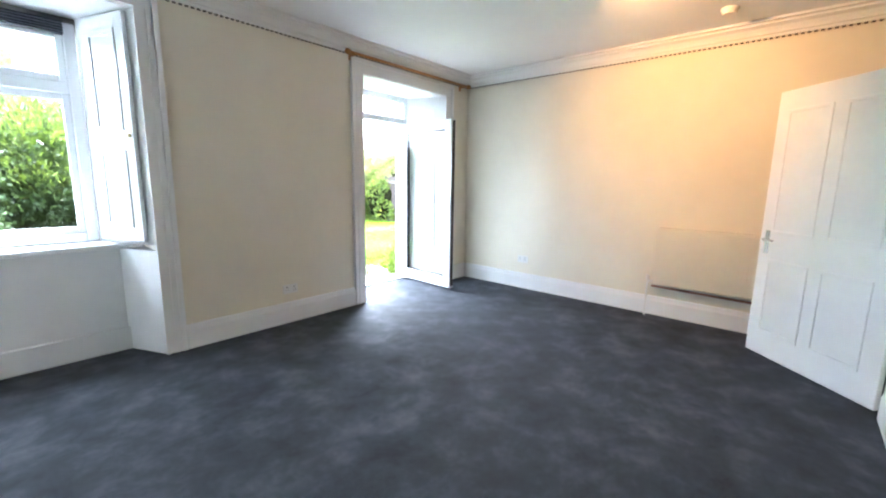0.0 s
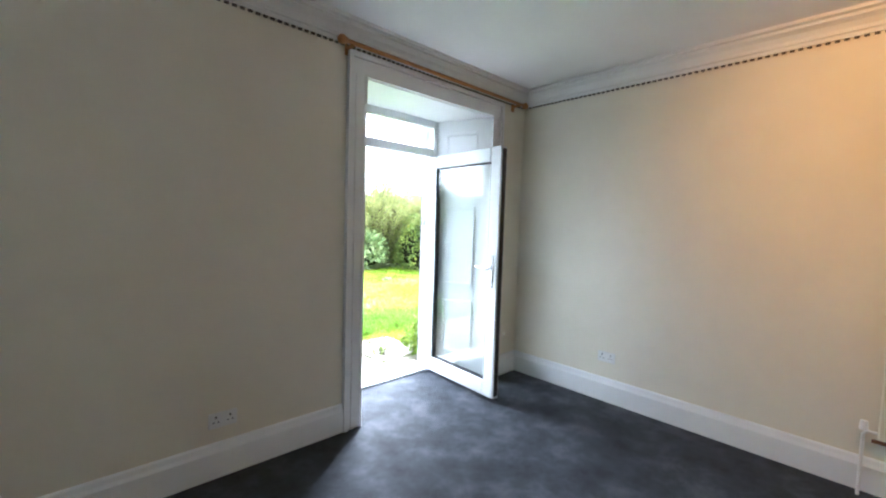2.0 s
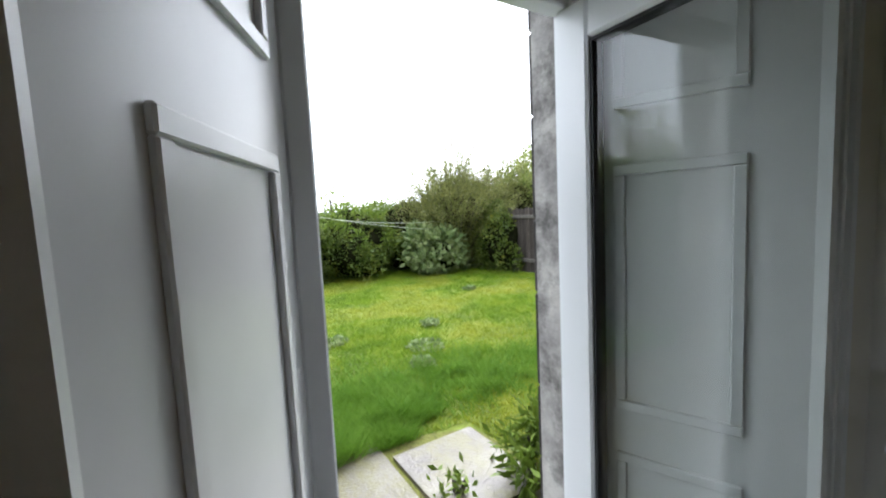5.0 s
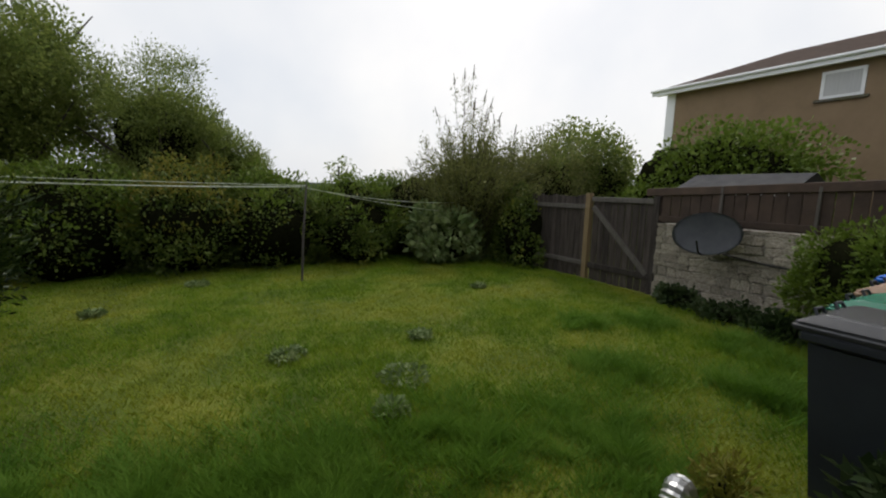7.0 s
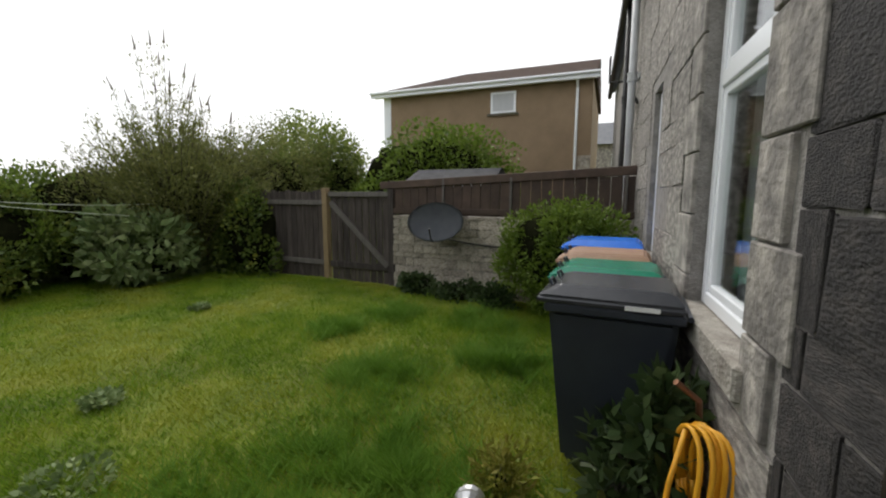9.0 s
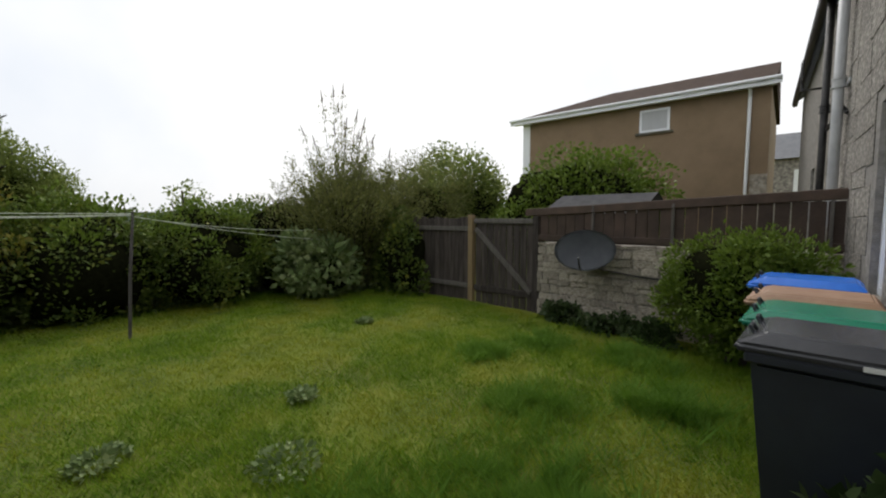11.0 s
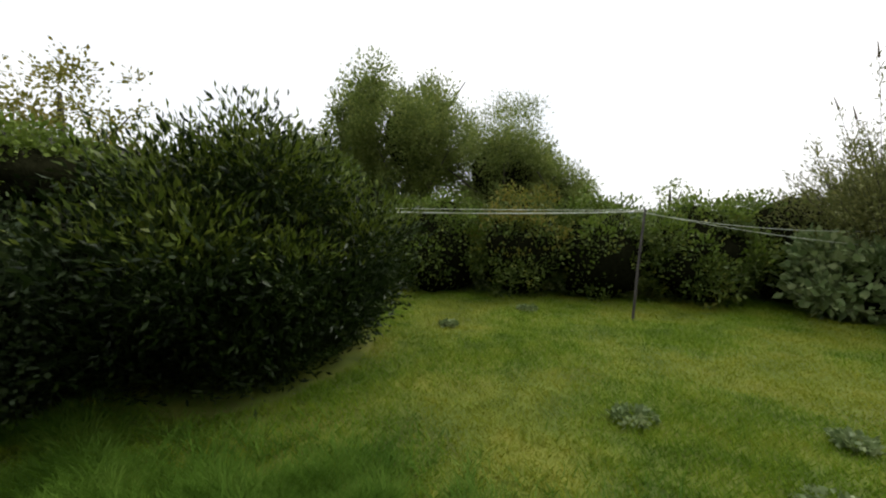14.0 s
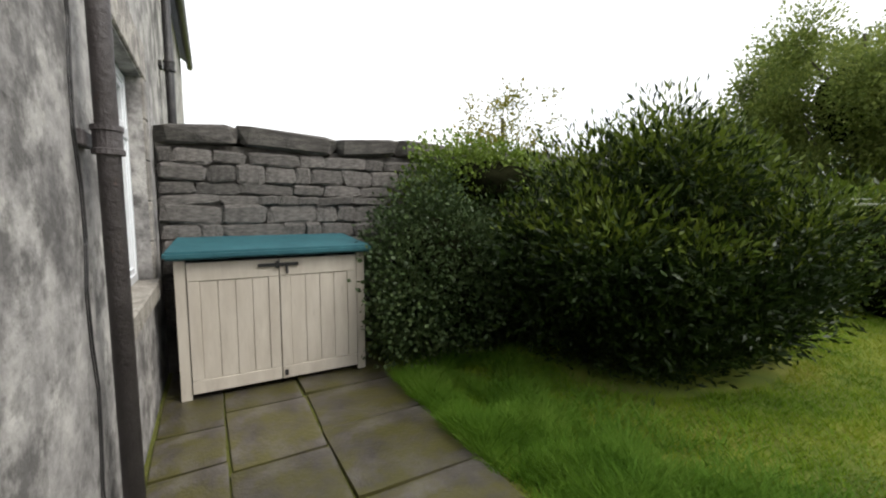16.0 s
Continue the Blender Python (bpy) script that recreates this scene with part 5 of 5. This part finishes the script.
# dressed stones round the neighbour's window
nsur = thing("window_surround", (3.55, YO, 0.7), "dressed sooty sandstone surround of the neighbouring window", "window surround", kind="structure", on_wall=True)
rng = random.Random(14)
for x0, x1 in ((NX0 - 0.24, NX0 - 0.004), (NX1 + 0.004, NX1 + 0.24)):
    z = 0.64
    while z < 2.55:
        h = rng.uniform(0.28, 0.45)
        e = rng.choice((0.0, 0.12))
        a, b = (x0 - e, x1) if x1 < 3.5 else (x0, x1 + e)
        part("stone", boxes((a, YO - 0.02, z, b, YO + 0.022, min(z + h - 0.01, 2.55)), bevel=0.006), "ashlar", nsur)
        z += h
part("lintel", boxes((NX0 - 0.3, YO - 0.02, 2.554, NX1 + 0.3, YO + 0.024, 2.85), bevel=0.008), "ashlar", nsur)
wsur = thing("window_surround", (-2.85, YO, 0.7), "dressed grey stone surround of the room window", "window surround", kind="structure")
for x0, x1 in ((WX0 - 0.16, WX0 - 0.004), (WX1 + 0.004, WX1 + 0.16)):
    for k in range(5):
        part("stone", boxes((x0, YO - 0.02, 0.83 + 0.32 * k, x1, YO + 0.018, 1.142 + 0.32 * k), bevel=0.006), "ashlar", wsur)
part("lintel", boxes((WX0 - 0.2, YO - 0.02, 2.434, WX1 + 0.2, YO + 0.02, 2.72), bevel=0.008), "ashlar", wsur)

# ---- hose, plant and bits by the wall ----
hose = thing("garden_hose", (3.15, 0.98, G), "coiled yellow garden hose hanging on a copper standpipe", "hose")
part("standpipe", tube([(3.30, 0.92, G - 0.05), (3.28, 0.93, 0.40), (3.22, 0.95, 0.58), (3.18, 1.04, 0.66)], 0.013, 8), "copper", hose)
rr = random.Random(3)
for k in range(6):
    cx, cy = 3.12 + rr.uniform(-0.02, 0.02), 0.95 + rr.uniform(-0.02, 0.02) + 0.012 * (k - 3)
    a, b = rr.uniform(0.10, 0.13), rr.uniform(0.24, 0.30)
    t = rr.uniform(0.5, 0.9)
    pts = [(cx + a * math.cos(q) * t, cy + a * math.cos(q) * (1 - t) + 0.02 * math.sin(q * 2), 0.52 - b + b * math.sin(q)) for q in [2 * math.pi * j / 26 for j in range(27)]]
    part("coil", tube(pts, 0.0105, 8), "hose", hose, smooth=True)
part("loose_end", tube([(3.12, 1.0, 0.5), (3.05, 1.05, 0.3), (3.0, 1.08, 0.05), (2.9, 1.12, G + 0.02), (2.7, 1.1, G + 0.02)], 0.0105, 8), "hose", hose, smooth=True)
for k, (x, y, z, r) in enumerate([(3.42, 1.14, 0.08, 0.24), (3.36, 1.06, 0.35, 0.18)]):
    bush("leafy_weed", (x, y, z), (r, r * 0.9, r * 1.2), 420, 0.13, "cotoneaster", "leafy green weed growing at the wall foot", "weed", seed=70 + k, lobes=9, slim=0.2, inner=0, stems=5, shell=0.3)
duct = thing("flexible_duct", (3.02, 1.86, G), "ribbed silver flexible duct lying in the grass", "duct")
pts = [(2.93 + 0.009 * k, 1.84 + 0.002 * k, G + 0.075 + 0.05 * math.sin(k * 0.25)) for k in range(18)]
bm = tube(pts, [(0.076, 0.066)[k % 2] for k in range(18)], 14)
part("ribbed_tube", bm, "silverduct", duct)
bush("dry_grass_clump", (3.25, 1.78, G + 0.08), (0.13, 0.12, 0.17), 900, 0.06, "yellow", "brown-green dried plant clump beside the duct", "plant", seed=80, lobes=8, slim=0.12, inner=0.3, stems=2)
bush("fern", (1.70, 1.42, 0.0), (0.24, 0.3, 0.24), 800, 0.10, "bright", "small fern growing in a paving joint", "fern", seed=81, lobes=7, slim=0.14, inner=0, stems=3, shell=0.3)
bush("fern", (1.2, 1.55, G + 0.02), (0.13, 0.13, 0.12), 200, 0.07, "bright", "small green weed growing between flagstones", "weed", seed=82, lobes=6, slim=0.2, inner=0, stems=2, shell=0.3)

# ---- beyond the fence ----
shed = thing("garden_shed", (9.2, 4.6, G), "low shed with a grey felt roof behind the fence", "shed")
part("wall", boxes((8.55, 3.8, G - 0.3, 9.85, 5.35, 1.60)), "rail", shed)
bm = bmesh.new()
vs = [bm.verts.new(p) for p in [(8.4, 3.65, 1.60), (8.4, 5.5, 1.60), (9.2, 5.5, 1.93), (9.2, 3.65, 1.93), (10.0, 3.65, 1.60), (10.0, 5.5, 1.60)]]
bm.faces.new((vs[0], vs[3], vs[2], vs[1])); bm.faces.new((vs[3], vs[4], vs[5], vs[2]))
bmesh.ops.solidify(bm, geom=bm.faces[:], thickness=0.04)
part("roof", bm, "felt", shed)
part("eave_board", boxes((8.36, 3.65, 1.55, 8.395, 5.5, 1.635), bevel=0.004), "pipewhite", shed, "pale eave board")

villa = thing("neighbour_house", (19, 6.6, G), "tan rendered two-storey house with brown tiled roof", "house")
hx0, hy0, hy1, hz = 15.4, 2.7, 10.4, 5.12
part("wall", boxes((hx0, hy0, -1.5, hx0 + 7, hy1, hz)), "beige", villa)
bm = bmesh.new()
vs = [bm.verts.new(p) for p in [(hx0 - 0.3, hy0 - 0.1, hz + 0.15), (hx0 - 0.3, hy1 + 0.35, hz + 0.15), (hx0 + 3.5, hy1 - 2.2, hz + 1.6), (hx0 + 3.5, hy0 - 0.1, hz + 1.6), (hx0 + 7.3, hy0 - 0.1, hz + 0.15), (hx0 + 7.3, hy1 + 0.35, hz + 0.15)]]
bm.faces.new((vs[0], vs[3], vs[2], vs[1])); bm.faces.new((vs[3], vs[4], vs[5], vs[2])); bm.faces.new((vs[1], vs[2], vs[5])); bm.faces.new((vs[0], vs[4], vs[3])); bm.faces.new((vs[0], vs[1], vs[5], vs[4]))
bmesh.ops.recalc_face_normals(bm, faces=bm.faces)
part("roof", bm, "rooftile", villa)
part("fascia", boxes((hx0 - 0.34, hy0 - 0.22, hz - 0.04, hx0 - 0.3, hy1 + 0.39, hz + 0.17)), "upvc", villa)
part("soffit", boxes((hx0 - 0.3, hy0 - 0.1, hz, hx0, hy1 + 0.35, hz + 0.03)), "upvc", villa)
part("gutter", tube([(hx0 - 0.38, hy0 - 0.22, hz + 0.12), (hx0 - 0.38, hy1 + 0.4, hz + 0.12)], 0.05, 8), "upvc", villa)
part("downpipe", tube([(hx0 - 0.3, hy0 + 0.48, hz + 0.05), (hx0 - 0.05, hy0 + 0.48, hz - 0.25), (hx0 - 0.05, hy0 + 0.48, -0.5)], 0.045, 8), "upvc", villa)
win = part("window", boxes((hx0 - 0.03, 5.2, 4.24, hx0 - 0.002, 6.1, 4.97), bevel=0.008), "upvc", villa)
part("pane", boxes((hx0 - 0.04, 5.28, 4.32, hx0 - 0.031, 6.02, 4.89)), "curtain", win)
part("sill", boxes((hx0 - 0.09, 5.1, 4.17, hx0 - 0.002, 6.2, 4.235)), "slab", win)
part("corner_panel", boxes((hx0 - 0.02, hy1 - 0.3, 2.0, hx0 - 0.001, hy1, hz)), "upvc", villa)
part("blockwork", boxes((hx0 - 0.015, hy0, -0.5, hx0 - 0.001, hy0 + 0.4, 2.7)), "pale_rubble", villa)
villa.matrix_basis = Matrix.Translation((15.1, 10.6, 0)) @ Matrix.Rotation(radians(3.5), 4, "Z") @ Matrix.Translation((-15.1, -10.6, 0)) @ villa.matrix_basis
terrace = thing("far_house", (30, 1.5, G), "distant grey stone house with a slate roof", "house")
part("wall", boxes((30, 1.6, -1, 36, 5.2, 4.6)), "ashlar", terrace)
bm = prism(bmesh.new(), [(29.7, 1.4), (36.3, 1.4), (36.3, 5.4), (29.7, 5.4)], 4.6, 4.8)
for v in bm.verts:
    if v.co.z > 4.7:
        v.co.z = 6.4; v.co.x = 33
part("roof", bm, "slate", terrace)
for y in (2.0, 4.2):
    part("window", boxes((29.95, y, 2.6, 29.99, y + 0.9, 4.0)), "upvc", terrace)

# ---- paving slabs and stones, last ----
paving = solo("pavement", prism(bmesh.new(), [(GX, YO + 0.01), (2.0, YO + 0.01), (7.2, 1.26), (7.2, 1.62), (1.85, 1.25), (1.72, 2.12), (1.05, 2.40), (0.4, 2.45), (-1.0, 2.64), (GX, 2.72)], G - 0.10, G - 0.022), "moss", "mossy joints of old stone paving along the house", "paving", "structure")
slab_mesh = []
for k in range(5):
    r = random.Random(90 + k)
    bm = bmesh.new()
    bmesh.ops.create_cube(bm, size=1.0)
    bmesh.ops.bevel(bm, geom=[e for e in bm.edges if abs(e.verts[0].co.z - e.verts[1].co.z) < 0.1 and e.verts[0].co.z > 0], offset=0.02, segments=1, affect="EDGES")
    for v in bm.verts:
        v.co += Vector((r.uniform(-0.016, 0.016), r.uniform(-0.016, 0.016), 0))
    me = bpy.data.meshes.new("slab")
    bm.to_mesh(me); bm.free()
    slab_mesh.append(finish(me, "slab", False))
r = random.Random(17)


def slab(x0, y0, x1, y1):
    ob = new("slab", r.choice(slab_mesh))
    ob.parent = paving
    ob.matrix_basis = Matrix.Translation(((x0 + x1) / 2, (y0 + y1) / 2, G - 0.03 + r.uniform(-0.004, 0.006))) @ Matrix.Rotation(r.uniform(-0.012, 0.012), 4, "X") @ Matrix.Diagonal((x1 - x0 - 0.022, y1 - y0 - 0.022, 0.06, 1))


for row, (y0, y1) in enumerate(((YO + 0.03, 1.20), (1.20, 1.79), (1.79, 2.60))):
    x = -4.05 + (0.0, 0.35, 0.15)[row]
    while x < 0.35:
        w = (0.62, 0.70, 0.78)[row] * r.uniform(0.8, 1.2)
        e = min(x + w, 0.42)
        slab(x, y0, e, y1 if row < 2 else y1 - 0.10 * max(0, x + 1) )
        x += w
for x0, y0, x1, y1 in ((0.42, YO + 0.12, 1.05, 1.50), (0.42, 1.50, 1.02, 2.40), (1.05, YO + 0.12, 1.72, 1.32), (1.04, 1.34, 1.70, 2.12)):
    slab(x0, y0, x1, y1)
x = 1.75
while x < 7.0:
    w = r.uniform(0.6, 0.9)
    slab(x, YO + 0.03 + swing(x + w), min(x + w, 7.1), 1.20 + swing(x) * 0.7)
    x += w
def facing(parent, mat, y, x0, x1, z0, z1, seed, holes=(), rows=(0.16, 0.34), cols=(0.28, 0.7)):
    """Squared stones on the garden face of the house."""
    q = random.Random(seed)
    meshes = [finish(stone_mesh(seed * 10 + k, "stone", 0.035, 0.018), mat, False) for k in range(7)]
    z = z0
    while z < z1 - 0.04:
        h = min(q.uniform(*rows), z1 - z)
        x = x0
        while x < x1 - 0.03:
            w = min(q.uniform(*cols), x1 - x)
            if not any(x + w > a and x < b and z + h > c and z < d for a, b, c, d in holes):
                ob = new("stone", q.choice(meshes))
                ob.parent = parent
                ob.matrix_basis = Matrix.Translation((x + w / 2, y - 0.034 + swing(x + w / 2) + q.uniform(0.0, 0.007), z + h / 2)) @ Matrix.Rotation(math.atan(SKEW) if x >= XK else 0.0, 4, "Z") @ Matrix.Diagonal((max(w - 0.007, 0.04), 0.08, max(h - 0.007, 0.03), 1))
            x += w
        z += h


facing(bpy.data.objects["wall_outer"], "soot", YO, DX1 + 0.335, XK, G - 0.1, 4.5, 41)
outer = bpy.data.objects["wall_outer_neighbour"]
facing(outer, "soot", YO, XK, NX0 - 0.30, G - 0.1, 4.5, 44)
facing(outer, "ashlar", YO, NX1 + 0.37, 7.3, G - 0.1, 4.5, 42, holes=[(5.5, 6.1, 0.75, 2.45)])
facing(outer, "ashlar", YO, 7.3, 11.3, 0.6, 4.5, 45)
facing(outer, "ashlar", YO, NX0 - 0.29, NX1 + 0.36, 2.87, 4.5, 46)
facing(outer, "ashlar", YO, NX0 - 0.29, NX1 + 0.36, G - 0.1, 0.62, 43)
rubble(low_wall, "pale_rubble", FX - 0.02, 1.26, 4.95, G - 0.1, 1.07, 0.05, 5, rows=(0.06, 0.17), cols=(0.09, 0.38))
rubble(garden_wall, "rubble", GX - 0.01, YO + 0.02, 5.2, 0.3, 2.0, 0.10, 6, rows=(0.06, 0.26), cols=(0.12, 0.55))
rubble(garden_wall, "cope", GX - 0.17, YO + 0.02, 9.0, 1.99, 2.21, 0.50, 7, rows=(0.22, 0.23), cols=(0.5, 1.1))
